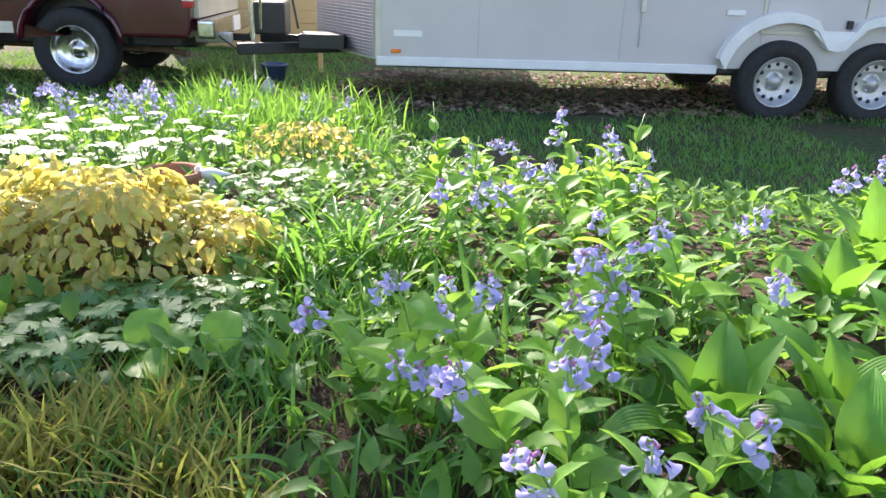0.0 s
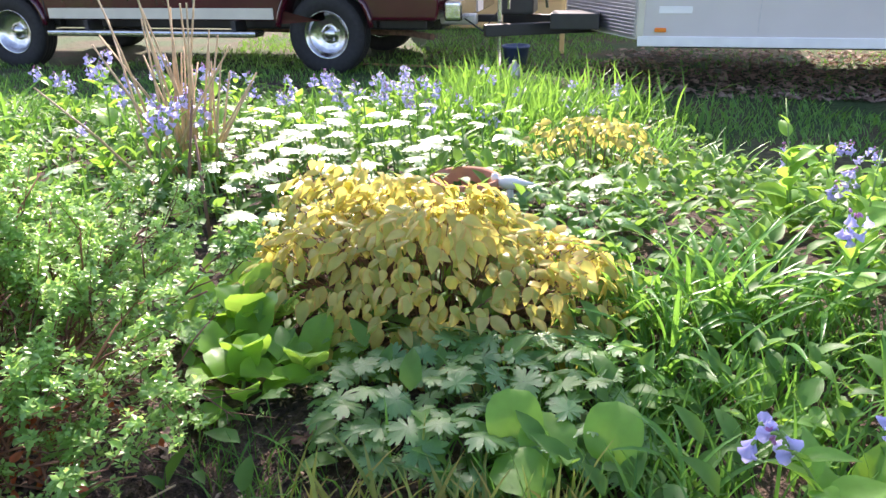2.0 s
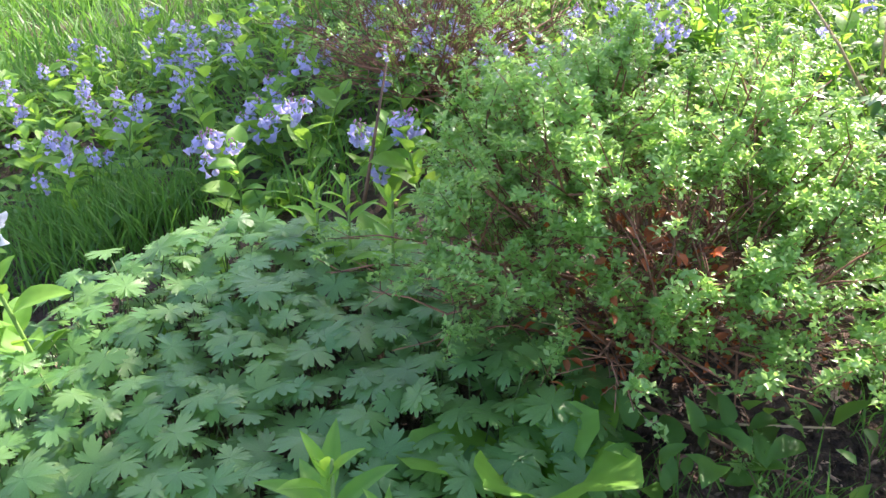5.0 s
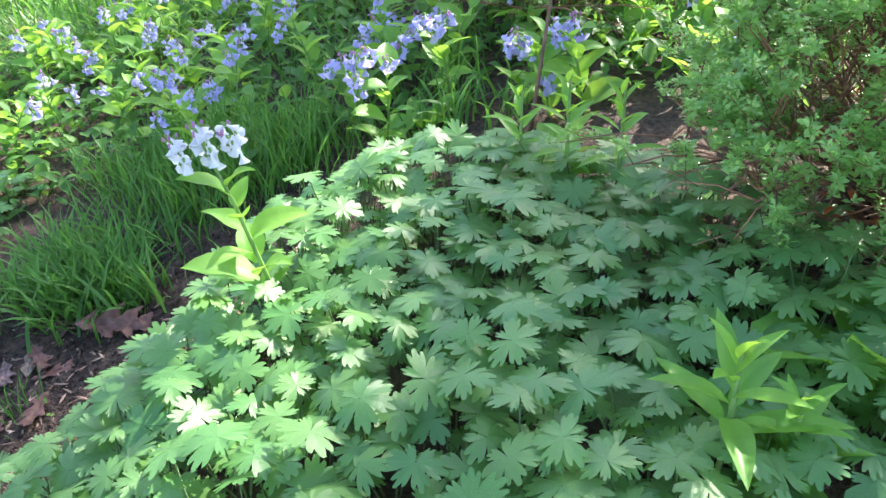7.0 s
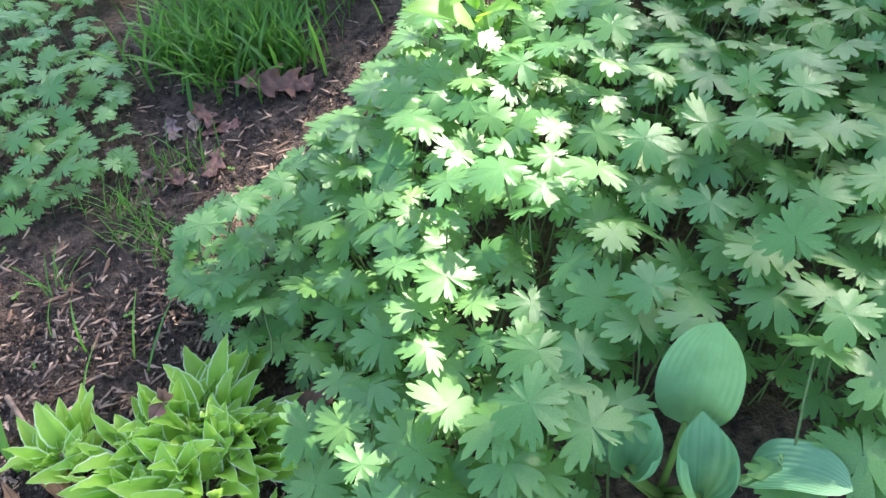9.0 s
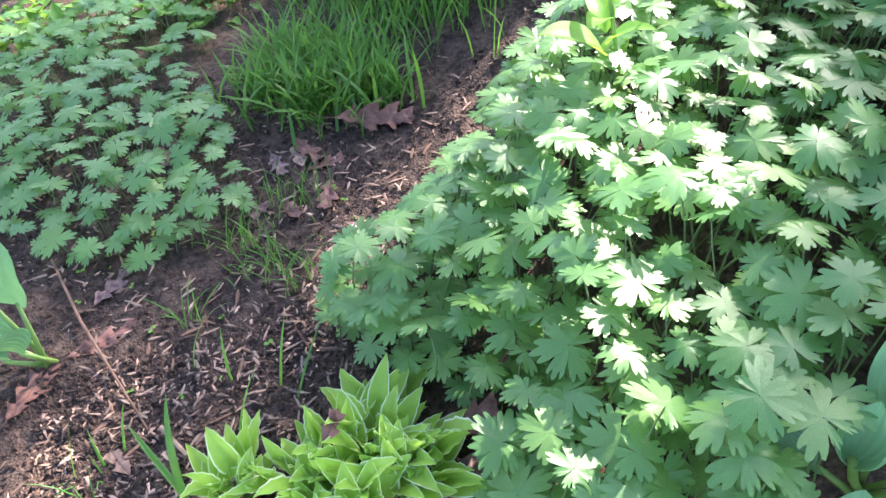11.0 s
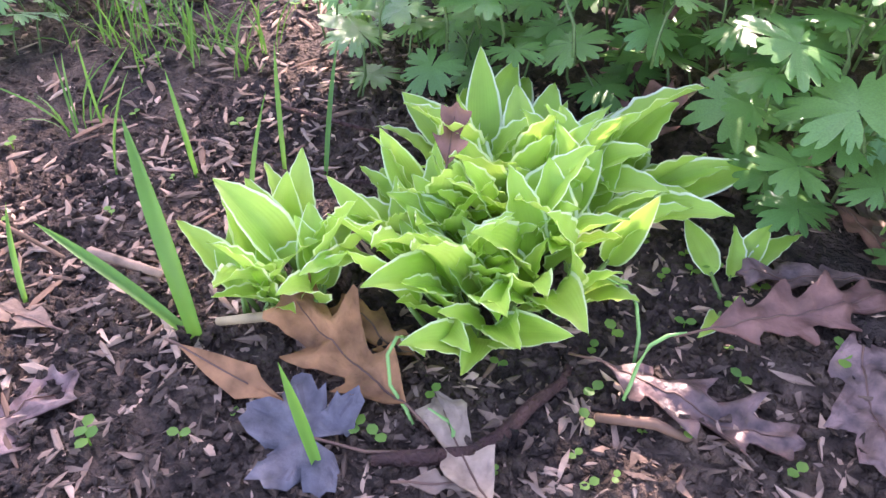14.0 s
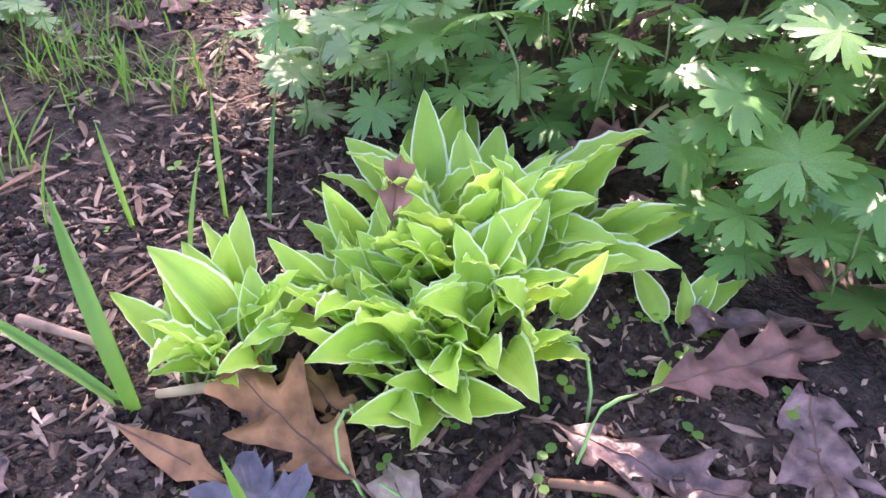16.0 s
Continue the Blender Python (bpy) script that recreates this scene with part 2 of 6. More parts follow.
BLACKP = mat("black_paint", (0.018, 0.018, 0.02), 0.45, vary=0.2, scale=12)
LAMPRED = mat("red_lens", (0.42, 0.006, 0.012), 0.25, vary=0.08, coat=0.4)
LAMPORANGE = mat("amber_lens", (0.85, 0.22, 0.02), 0.25, vary=0.05)
GLASS = mat("dark_window_glass", (0.02, 0.024, 0.03), 0.04, vary=0.05, coat=1.0)
BLUEP = mat("blue_plastic", (0.06, 0.10, 0.22), 0.45, vary=0.1)
TAN = mat("tan_siding", (0.62, 0.47, 0.22), 0.75, vary=0.08, scale=3, bump=0.1)
PLANK = mat("reddish_board", (0.42, 0.20, 0.12), 0.75, vary=0.2, scale=12)
ROOF = mat("grey_shingle", (0.14, 0.13, 0.13), 0.9, vary=0.25, scale=8, bump=0.4)


# ---- mesh helpers ----
class Geo:
    """Vertices, faces, uv and material slots gathered into one mesh."""

    def __init__(self):
        self.v, self.f, self.uv, self.m = [], [], [], []

    def add(self, v, f, uv=None, m=0, mx=None):
        k = len(self.v)
        self.v += [tuple(mx @ Vector(p)) for p in v] if mx else [tuple(p) for p in v]
        self.f += [tuple(i + k for i in q) for q in f]
        self.uv += list(uv) if uv else [(0.5, 0.5)] * len(v)
        self.m += [m] * len(f)
        return self

    def mesh(self, name, *mats, smooth=True):
        me = bpy.data.meshes.new(name)
        me.from_pydata(self.v, [], self.f)
        for a in mats:
            me.materials.append(a)
        me.polygons.foreach_set("material_index", self.m)
        me.polygons.foreach_set("use_smooth", [smooth] * len(self.f))
        lay = me.uv_layers.new(name="uv")
        vi = np.empty(len(me.loops), int)
        me.loops.foreach_get("vertex_index", vi)
        lay.data.foreach_set("uv", np.array(self.uv, float)[vi].ravel())
        me.update()
        return me


def obj(name, me, m=None, parent=None, label=""):
    ob = new(name, me)
    if parent:
        ob.parent = parent
    if m is not None:
        ob.matrix_basis = m
    return tagged(ob, label)


def thing(name, m, label, category, group=""):
    return tagged(obj(name, None, m), label, category, group)


def bm_mesh(name, bm, *mats, smooth=False):
    me = bpy.data.meshes.new(name)
    bm.to_mesh(me)
    bm.free()
    for a in mats:
        me.materials.append(a)
    for p in me.polygons:
        p.use_smooth = smooth
    return me


def box_bm(sx, sy, sz, bevel=0.01, seg=2, at=(0, 0, 0)):
    bm = bmesh.new()
    bmesh.ops.create_cube(bm, size=1, matrix=Matrix.Translation(at) @ Matrix.Diagonal((sx, sy, sz, 1)))
    if bevel:
        bmesh.ops.bevel(bm, geom=bm.edges[:], offset=bevel, segments=seg, profile=0.6, affect="EDGES")
    return bm


def part(name, bm, material, parent, label="", m=None, smooth=False):
    return obj(name, bm_mesh(name, bm, material, smooth=smooth), m, parent, label)


def tube(pts, radii, sides=5):
    v, f = [], []
    pts = [Vector(p) for p in pts]
    for i, p in enumerate(pts):
        d = (pts[min(i + 1, len(pts) - 1)] - pts[max(i - 1, 0)]).normalized()
        a = d.orthogonal().normalized()
        b = d.cross(a)
        r = radii[i] if isinstance(radii, (list, tuple)) else radii
        v += [p + r * (math.cos(t) * a + math.sin(t) * b) for t in [math.tau * s / sides for s in range(sides)]]
    for i in range(len(pts) - 1):
        for s in range(sides):
            q = (s + 1) % sides
            f.append((i * sides + s, i * sides + q, (i + 1) * sides + q, (i + 1) * sides + s))
    f.append(tuple(range(sides))[::-1])
    f.append(tuple((len(pts) - 1) * sides + s for s in range(sides)))
    return v, f


def lathe(profile, sides=24, axis="z"):
    v, f = [], []
    for r, h in profile:
        for s in range(sides):
            a = math.tau * s / sides
            v.append((r * math.cos(a), r * math.sin(a), h) if axis == "z" else (r * math.cos(a), h, r * math.sin(a)))
    for i in range(len(profile) - 1):
        for s in range(sides):
            q = (s + 1) % sides
            f.append((i * sides + s, i * sides + q, (i + 1) * sides + q, (i + 1) * sides + s))
    return v, f


SHAPES = {
    "ovate": lambda t: math.sin(math.pi * t ** 0.72) ** 0.8 * (1 - 0.25 * t),
    "broad": lambda t: max(0.0, 1 - abs(2 * t ** 0.92 - 1) ** 2.2) ** 0.6,
    "lance": lambda t: math.sin(math.pi * t ** 0.8) ** 0.9,
    "round": lambda t: (1 - (2 * t - 1) ** 2) ** 0.5 if 0 < t < 1 else 0,
    "strap": lambda t: (0.75 + 0.25 * math.sin(math.pi * t)) * (1 - t ** 5),
}


def blade(length, width, shape="ovate", nl=7, nw=4, fold=0.25, droop=0.3, wave=0.0, waves=3, cup=0.0, twist=0.0, rng=random):
    """A leaf from its foot along +y, its face to +z; droop in radians over its length, fold lifts both halves."""
    fn, v, f, uv = SHAPES[shape], [], [], []
    y = z = 0.0
    ph = rng.random() * 6.28
    for i in range(nl + 1):
        t = i / nl
        w = max(0.004, fn(min(0.999, max(0.001, t)))) * width / 2
        ang = -droop * (t - 0.2)
        for j in range(nw + 1):
            s = 2 * j / nw - 1
            tw = twist * t
            up = fold * w * abs(s) + cup * w * s * s + wave * width * math.sin(waves * 6.28 * t + ph + (s > 0) * 2.0) * abs(s) ** 2
            px, pz = s * w, up
            px, pz = px * math.cos(tw) - pz * math.sin(tw), px * math.sin(tw) + pz * math.cos(tw)
            v.append((px, y - math.sin(ang) * pz, z + math.cos(ang) * pz))
            uv.append((j / nw, t))
        step = length / nl
        y += step * math.cos(-droop * (t - 0.2 + 0.5 / nl))
        z += step * math.sin(-droop * (t - 0.2 + 0.5 / nl))
    c = nw + 1
    for i in range(nl):
        for j in range(nw):
            f.append((i * c + j, i * c + j + 1, (i + 1) * c + j + 1, (i + 1) * c + j))
    return v, f, uv


def palmate(R, lobes, deep, teeth, rng, droop=0.25, gap=35, rag=0.08):
    """A lobed, toothed leaf round its stalk; lies in xy, faces +z."""
    v, uv, f, ring = [(0, 0, 0)], [(0.5, 0.5)], [], []
    span = 360 - gap
    per = 2 + 2 * teeth
    n = lobes * per
    for k in range(n + 1):
        lobe, q = divmod(k, per)
        q /= per
        a = radians(gap / 2 + span * k / n - 90)
        if q == 0:
            r = 1 - deep
        else:
            base = 1 - deep * abs(2 * q - 1) ** 1.7
            r = base * (1.0 if (k % 2) else 0.88) + rng.uniform(-rag, rag) * 0.5
        env = 0.82 + 0.18 * math.sin(math.pi * k / n)
        ring.append((a, r * env, 1 - abs(2 * q - 1) if q else 0))
    tilt = [rng.uniform(-0.25, 0.18) for _ in range(lobes + 1)]
    for fr in (0.45, 1.0):
        for k, (a, r, mid) in enumerate(ring):
            rr = R * r * fr if fr == 1 else R * (1 - deep) * 0.75
            z = -droop * R * (rr / R) ** 2 + R * 0.14 * fr * (mid - 0.5) * (-1 if fr < 1 else 1) + R * fr * fr * tilt[min(k // per, lobes)] * 0.7
            v.append((math.cos(a) * rr, math.sin(a) * rr, z))
            uv.append((0.5 + 0.42 * fr * math.cos(a), 0.5 + 0.42 * fr * math.sin(a)))
    m = n + 1
    for k in range(n):
        f.append((0, 1 + k, 2 + k))
        f.append((1 + k, 1 + m + k, 2 + m + k, 2 + k))
    return v, f, uv


def cranesbill_leaf(rng, droop, lobes=7, gap=26):
    """A round leaf cut into broad lobes that end in blunt teeth; radius one, faces +z."""
    outline = ((0.0, 0.34), (0.055, 0.58), (0.11, 0.76), (0.18, 0.87), (0.26, 0.89), (0.34, 0.72), (0.42, 0.95), (0.50, 1.0), (0.58, 0.95), (0.66, 0.72), (0.74, 0.89), (0.82, 0.87), (0.89, 0.76), (0.945, 0.58))
    v, uv, f = [(0, 0, 0)], [(0.5, 0.0)], []
    span, cols = 360 - gap, []
    wide = [rng.uniform(0.8, 1.25) * (0.7 if k in (0, lobes - 1) else 1.0) for k in range(lobes)]
    scale, at = lobes / sum(wide), 0.0
    for k in range(lobes):
        w = wide[k] * scale
        size = (0.66 if k in (0, lobes - 1) else 0.94) * rng.uniform(0.88, 1.08)
        lift = rng.uniform(-0.13, 0.06)
        for q, r in outline:
            cols.append((at + w * q, r * size * (1 + rng.uniform(-0.04, 0.04)) if q else r, q, lift))
        at += w
    cols.append((lobes, 0.34, 0.0, 0.0))
    for fr in (0.33, 0.66, 1.0):
        for w, r, q, lift in cols:
            a = radians(gap / 2 + span * w / lobes - 90)
            rr = min(r, fr) * (0.95 if fr < 1 else 1) if fr < 1 else r
            fold = abs(2 * q - 1)
            v.append((math.cos(a) * rr, math.sin(a) * rr, -droop * rr * rr + 0.03 * rr * (fold - 0.5) + lift * rr * rr * math.sin(math.pi * q) + 0.07 * rr * rr * math.sin(2.3 * w + 7 * droop)))
            uv.append((q, fr))
    m = len(cols)
    for k in range(m - 1):
        f.append((0, 1 + k, 2 + k))
        for j in (0, 1):
            a = 1 + j * m + k
            f.append((a, a + m, a + m + 1, a + 1))
    return v, f, uv


def oak(L, W, rng, lobes=4, curl=0.25, thick=0.0012):
    """A dead leaf with deep side lobes, curled, with some thickness."""
    g = Geo()
    n, rows = lobes * 8, []
    for i in range(n + 1):
        t = i / n
        env = math.sin(math.pi * t ** 0.85) ** 0.6
        ph = (t * lobes + 0.15) % 1
        cut = 0.36 + 0.64 * (ph / 0.62 if ph < 0.62 else (1 - ph) / 0.38) ** 1.5
        rows.append((t, max(0.02, env * cut) * W / 2 * (1 + rng.uniform(-0.09, 0.09)), max(0.02, env * cut) * W / 2 * (1 + rng.uniform(-0.09, 0.09))))
    v, uv, f = [], [], []
    a, b, c = rng.uniform(0.6, 1.4), rng.random() * 6, rng.random() * 6
    for t, wl, wr in rows:
        for s in (-1, -0.75, -0.5, -0.25, 0, 0.25, 0.5, 0.75, 1):
            w = wl if s < 0 else wr
            x, y = s * w, (t - 0.5) * L + abs(s) * w * 0.75
            z = curl * (abs(s) * w) ** 2 * 9 * a + 0.03 * W * math.sin(5 * t + b) + 0.025 * W * math.sin(9 * t * (1 + s) + c) + curl * L * 0.5 * (t - 0.5) ** 2
            z += 0.16 * W * noise.noise((x * 40, y * 40, b)) + 0.07 * W * noise.noise((x * 110, y * 110, c)) - 0.02 * W * (s == 0)
            v.append((x, y, z))
            uv.append((0.5 + s * 0.3, t))
    for i in range(n):
        for j in range(8):
            f.append((i * 9 + j, i * 9 + j + 1, (i + 1) * 9 + j + 1, (i + 1) * 9 + j))
    g.add(v, f, uv)
    g.add([(p[0], p[1], p[2] - thick) for p in v], [q[::-1] for q in f], uv)
    spine = [(0, -L * 0.68, 0.003)] + [(p[0], p[1], p[2] + 0.0004) for p in v[4::9][:-3]]
    rib = Geo().add(*tube(spine, [0.0011 - 0.0007 * k / len(spine) for k in range(len(spine))], 5))
    return g, rib


def maple(R, rng, curl=0.2):
    """A dead leaf with five pointed, toothed lobes."""
    v, f, uv = palmate(R, 5, 0.46, 3, rng, droop=-curl, gap=50, rag=0.16)
    v = [(p[0], p[1], p[2] + 0.22 * R * noise.noise((p[0] * 38, p[1] * 38, 4.0))) for p in v]
    g = Geo().add(v, f, uv)
    g.add([(p[0], p[1], p[2] - 0.001) for p in v], [q[::-1] for q in f], uv)
    return g, Geo().add(*tube([(0, 0, 0), (0.002, -R * 0.7, -0.004), (0.01, -R * 1.2, -0.006)], [0.0014, 0.0012, 0.001], 4))


def smooth01(a, b, t):
    t = max(0.0, min(1.0, (t - a) / (b - a)))
    return t * t * (3 - 2 * t)


def inside(x, y, poly):
    hit, j = False, len(poly) - 1
    for i in range(len(poly)):
        (xi, yi), (xj, yj) = poly[i], poly[j]
        if (yi > y) != (yj > y) and x < (xj - xi) * (y - yi) / (yj - yi) + xi:
            hit = not hit
        j = i
    return hit


def edge_distance(x, y, line, closed=True):
    best = 1e9
    for i in range(len(line) if closed else len(line) - 1):
        (ax, ay), (bx, by) = line[i], line[(i + 1) % len(line)]
        dx, dy = bx - ax, by - ay
        t = max(0, min(1, ((x - ax) * dx + (y - ay) * dy) / (dx * dx + dy * dy)))
        best = min(best, math.hypot(x - ax - t * dx, y - ay - t * dy))
    return best


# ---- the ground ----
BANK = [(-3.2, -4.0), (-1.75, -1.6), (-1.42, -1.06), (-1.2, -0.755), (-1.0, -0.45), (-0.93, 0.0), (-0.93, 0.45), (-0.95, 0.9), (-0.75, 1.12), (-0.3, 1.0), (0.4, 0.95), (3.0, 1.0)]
STRIP = BANK + [(9.0, 1.0), (9.0, -9.0), (-3.2, -9.0)]  # unseen ground under the camera path, lowered to raise the eye height


def bed_edge(x):
    """Where the bed ends and the lawn begins."""
    return 4.05 - 0.25 * smooth01(0.2, 1.2, x) + 1.9 * smooth01(-0.2, -1.7, x) if x < 1.3 else 3.8 - 2.6 * smooth01(1.3, 2.0, x)


def ground_z(x, y, fine=True):
    z = 0.33 * smooth01(-0.7, 1.3, y) * (1 - smooth01(2.6, 5.0, y))
    # sink the out-of-view ground beneath the camera path
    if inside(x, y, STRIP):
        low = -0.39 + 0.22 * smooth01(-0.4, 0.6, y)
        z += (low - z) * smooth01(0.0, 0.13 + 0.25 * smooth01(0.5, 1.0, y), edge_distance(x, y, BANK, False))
    if fine and abs(x) < 9 and abs(y) < 9:
        z += 0.018 * noise.noise((x * 2.2, y * 2.2, 0)) + 0.008 * noise.noise((x * 9, y * 9, 1)) + 0.010 * noise.noise((x * 24, y * 24, 2)) + 0.005 * noise.noise((x * 52, y * 52, 3))
    return z


def grid_lines(stops):
    out = [stops[0][0]]
    for (a, step), (b, _) in zip(stops, stops[1:]):
        n = max(1, round((b - a) / step))
        out += [a + (b - a) * (i + 1) / n for i in range(n)]
    return out


def build_ground():
    xs = grid_lines([(-600, 120), (-120, 25), (-20, 3), (-5, 0.12), (-2.3, 0.015), (-0.9, 0.06), (1.5, 0.2), (6, 2), (20, 25), (120, 120), (600, 1)])
    ys = grid_lines([(-600, 120), (-120, 25), (-20, 3), (-3, 0.15), (-1.3, 0.015), (0.1, 0.05), (2.2, 0.1), (6, 0.4), (10, 3), (20, 25), (120, 120), (600, 1)])
    v = [(x, y, ground_z(x, y)) for y in ys for x in xs]
    f, m, nx = [], [], len(xs)
    for j in range(len(ys) - 1):
        for i in range(nx - 1):
            f.append((j * nx + i, j * nx + i + 1, (j + 1) * nx + i + 1, (j + 1) * nx + i))
            x, y = (xs[i] + xs[i + 1]) / 2, (ys[j] + ys[j + 1]) / 2
            w = 0.5 * noise.noise((x * 0.8, y * 0.8, 7))
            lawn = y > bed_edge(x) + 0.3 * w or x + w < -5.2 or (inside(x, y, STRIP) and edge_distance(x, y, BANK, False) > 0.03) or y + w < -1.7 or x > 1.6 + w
            m.append(1 if lawn else 0)
    g = Geo()
    g.v, g.f, g.m, g.uv = v, f, m, [(0.5, 0.5)] * len(v)
    tagged(obj("ground", g.mesh("ground", SOIL, TURF)), "dark crumbly garden soil that runs into a patchy lawn", "ground", kind="structure")


build_ground()

# ---- vehicles and the wall beyond ----
HEAD = 13


def wheel(parent, x, y, z, r, rim_r, width, rim_mat, holes):
    w = obj("wheel", None, pose(x, y, z), parent)
    prof = [(rim_r * 0.97, -width * 0.30), (rim_r * 1.08, -width * 0.48), (r * 0.86, -width * 0.5), (r * 0.96, -width * 0.44), (r, -width * 0.34), (r, -width * 0.20), (r * 0.975, -width * 0.19), (r * 0.975, -width * 0.16), (r, -width * 0.15), (r, -width * 0.02), (r * 0.975, 0), (r, width * 0.02),
            (r, width * 0.15), (r * 0.975, width * 0.17), (r, width * 0.19), (r, width * 0.34), (r * 0.96, width * 0.44), (r * 0.86, width * 0.5), (rim_r, width * 0.42)]
    g = Geo().add(*lathe(prof, 40, "y"))
    obj("tyre", g.mesh("tyre", RUBBER), None, w, "worn black rubber tyre")
    prof = [(0.0, -width * 0.20), (0.045, -width * 0.22), (0.055, -width * 0.05), (rim_r * 0.45, -width * 0.02), (rim_r * 0.62, -width * 0.12),
            (rim_r * 0.80, -width * 0.10), (rim_r * 0.84, -width * 0.28), (rim_r * 0.95, -width * 0.34), (rim_r * 1.0, -width * 0.44), (rim_r * 1.02, -width * 0.40), (rim_r * 0.9, width * 0.3)]
    obj("rim", Geo().add(*lathe(prof, 36, "y")).mesh("rim", rim_mat), None, w)
    me = Geo().add(*lathe([(0, -0.006), (0.017, -0.006), (0.019, 0.004)], 10, "y")).mesh("rim_hole", BLACKP)
    for k in range(holes):
        a = math.tau * k / holes
        obj("rim_hole", me, pose(rim_r * 0.71 * math.cos(a), -width * 0.125, rim_r * 0.71 * math.sin(a)), w)
    for k in range(5):
        a = math.tau * k / 5 + 0.3
        obj("lug_nut", Geo().add(*lathe([(0, -0.03), (0.011, -0.03), (0.012, 0.0)], 6, "y")).mesh("lug_nut", CHROME), pose(rim_r * 0.33 * math.cos(a), -width * 0.03, rim_r * 0.33 * math.sin(a)), w)
    return w


def profile_side(outline, arches, y0, y1, bevel=0.02):
    """A body side: an outline in xz with half-round wheel cut-outs along its lower edge, pulled from y0 to y1."""
    pts = []
    for i, (x, z) in enumerate(outline):
        pts.append((x, z))
        nx, nz = outline[(i + 1) % len(outline)]
        for cx, cz, r in arches:
            if abs(z - nz) < 1e-6 and min(x, nx) < cx < max(x, nx) and abs(z - cz) < r * 1.05:
                s = -1 if nx > x else 1
                a0 = math.asin(max(-1, min(1, (z - cz) / r)))
                for k in range(15):
                    a = a0 + (math.pi - 2 * a0) * k / 14
                    pts.append((cx + s * r * math.cos(a), cz + r * math.sin(a)))
    bm = bmesh.new()
    a = bm.faces.new([bm.verts.new((x, y0, z)) for x, z in pts])
    e = bmesh.ops.extrude_face_region(bm, geom=[a])
    bmesh.ops.translate(bm, verts=[q for q in e["geom"] if isinstance(q, bmesh.types.BMVert)], vec=(0, y1 - y0, 0))
    bmesh.ops.recalc_face_normals(bm, faces=bm.faces[:])
    sharp = [q for q in bm.edges if len(q.link_faces) == 2 and q.calc_face_angle(0) > 1.0]
    if bevel:
        bmesh.ops.bevel(bm, geom=sharp, offset=bevel, segments=3, profile=0.6, affect="EDGES")
    return bm


def pickup_truck():
    t = thing("pickup_truck", pose(-4.60, 6.62, -0.01, 0, 0, HEAD), "dark maroon pickup truck with cream lower trim, parked on the drive", "truck")
    # x: along the truck, rear axle at 0, rear bumper at +1.1, front at -4.3; the near side is y = 0
    side = [(1.08, 0.60), (1.10, 1.22), (-1.05, 1.24), (-1.10, 1.20), (-3.0, 1.18), (-4.25, 1.10), (-4.38, 0.95), (-4.38, 0.50), (-0.001, 0.50), (1.06, 0.50)]
    part("body", profile_side(side, [(0.0, 0.42, 0.44), (-3.45, 0.42, 0.44)], -0.06, 1.86, 0.035), MAROON, t, "maroon painted body with reflections")
    cab = [(-1.12, 1.19), (-1.20, 1.72), (-1.35, 1.80), (-2.45, 1.80), (-2.60, 1.75), (-3.15, 1.17)]
    part("cab", profile_side(cab, [], 0.06, 1.74, 0.05), MAROON, t)
    win = [(-1.55, 1.24), (-1.55, 1.66), (-2.38, 1.66), (-2.88, 1.24)]
    part("side_window", profile_side(win, [], 0.045, 0.058, 0.0), GLASS, t, "dark reflecting side window")
    part("windscreen", box_bm(0.02, 1.45, 0.62, 0.004), GLASS, t, "", pose(-2.9, 0.9, 1.48, 0, -44, 0))
    for x in (-1.32, -2.98):
        part("door_gap", box_bm(0.012, 0.006, 0.72, 0.001), BLACKP, t, "", pose(x, -0.062, 0.85))
    part("door_handle", box_bm(0.14, 0.03, 0.035, 0.008), BLACKP, t, "black door handle", pose(-1.5, -0.07, 1.05))
    # lower two-tone stripe, moulding, running board
    for x0, x1 in ((-2.94, -0.5),):
        part("stripe", box_bm(x1 - x0, 0.012, 0.10, 0.003), CREAM, t, "cream lower stripe", pose((x0 + x1) / 2, -0.064, 0.56))
        part("moulding", box_bm(x1 - x0, 0.02, 0.035, 0.008), BLACKP, t, "", pose((x0 + x1) / 2, -0.066, 0.80))
    part("running_board", box_bm(2.25, 0.20, 0.055, 0.018), CHROME, t, "bright metal running board", pose(-1.75, -0.12, 0.385))
    for x in (-0.9, -2.5):
        part("board_bracket", box_bm(0.05, 0.22, 0.12, 0.005), BLACKP, t, "", pose(x, 0.0, 0.44))
    for cx in (0.0, -3.45):
        pts = [(cx + 0.455 * math.cos(a), -0.075, 0.42 + 0.455 * math.sin(a)) for a in [math.pi * k / 20 + 0.06 * (10 - k) / 10 for k in range(21)]]
        obj("arch_lip", Geo().add(*tube(pts, 0.026, 8)).mesh("arch_lip", MAROON), None, t)
        part("wheel_well", box_bm(0.86, 0.9, 0.42, 0.02), BLACKP, t, "", pose(cx, 0.62, 0.62))
        wheel(t, cx, 0.07, 0.37, 0.375, 0.215, 0.24, CHROME, 0)
        wheel(t, cx, 1.73, 0.37, 0.375, 0.215, 0.24, CHROME, 0)
    part("chassis", box_bm(5.2, 1.3, 0.22, 0.02), BLACKP, t, "", pose(-1.7, 0.9, 0.50))
    # black block added for the dark shade beneath the rear quarter
    part("rear_skirt", box_bm(0.52, 1.2, 0.16, 0.03), BLACKP, t, "", pose(0.72, 1.1, 0.44))
    part("exhaust", bmesh_tube([(-1.2, 0.55, 0.36), (0.6, 0.5, 0.34), (0.95, 0.25, 0.33)], 0.03), TWIG, t, "rusty exhaust pipe")
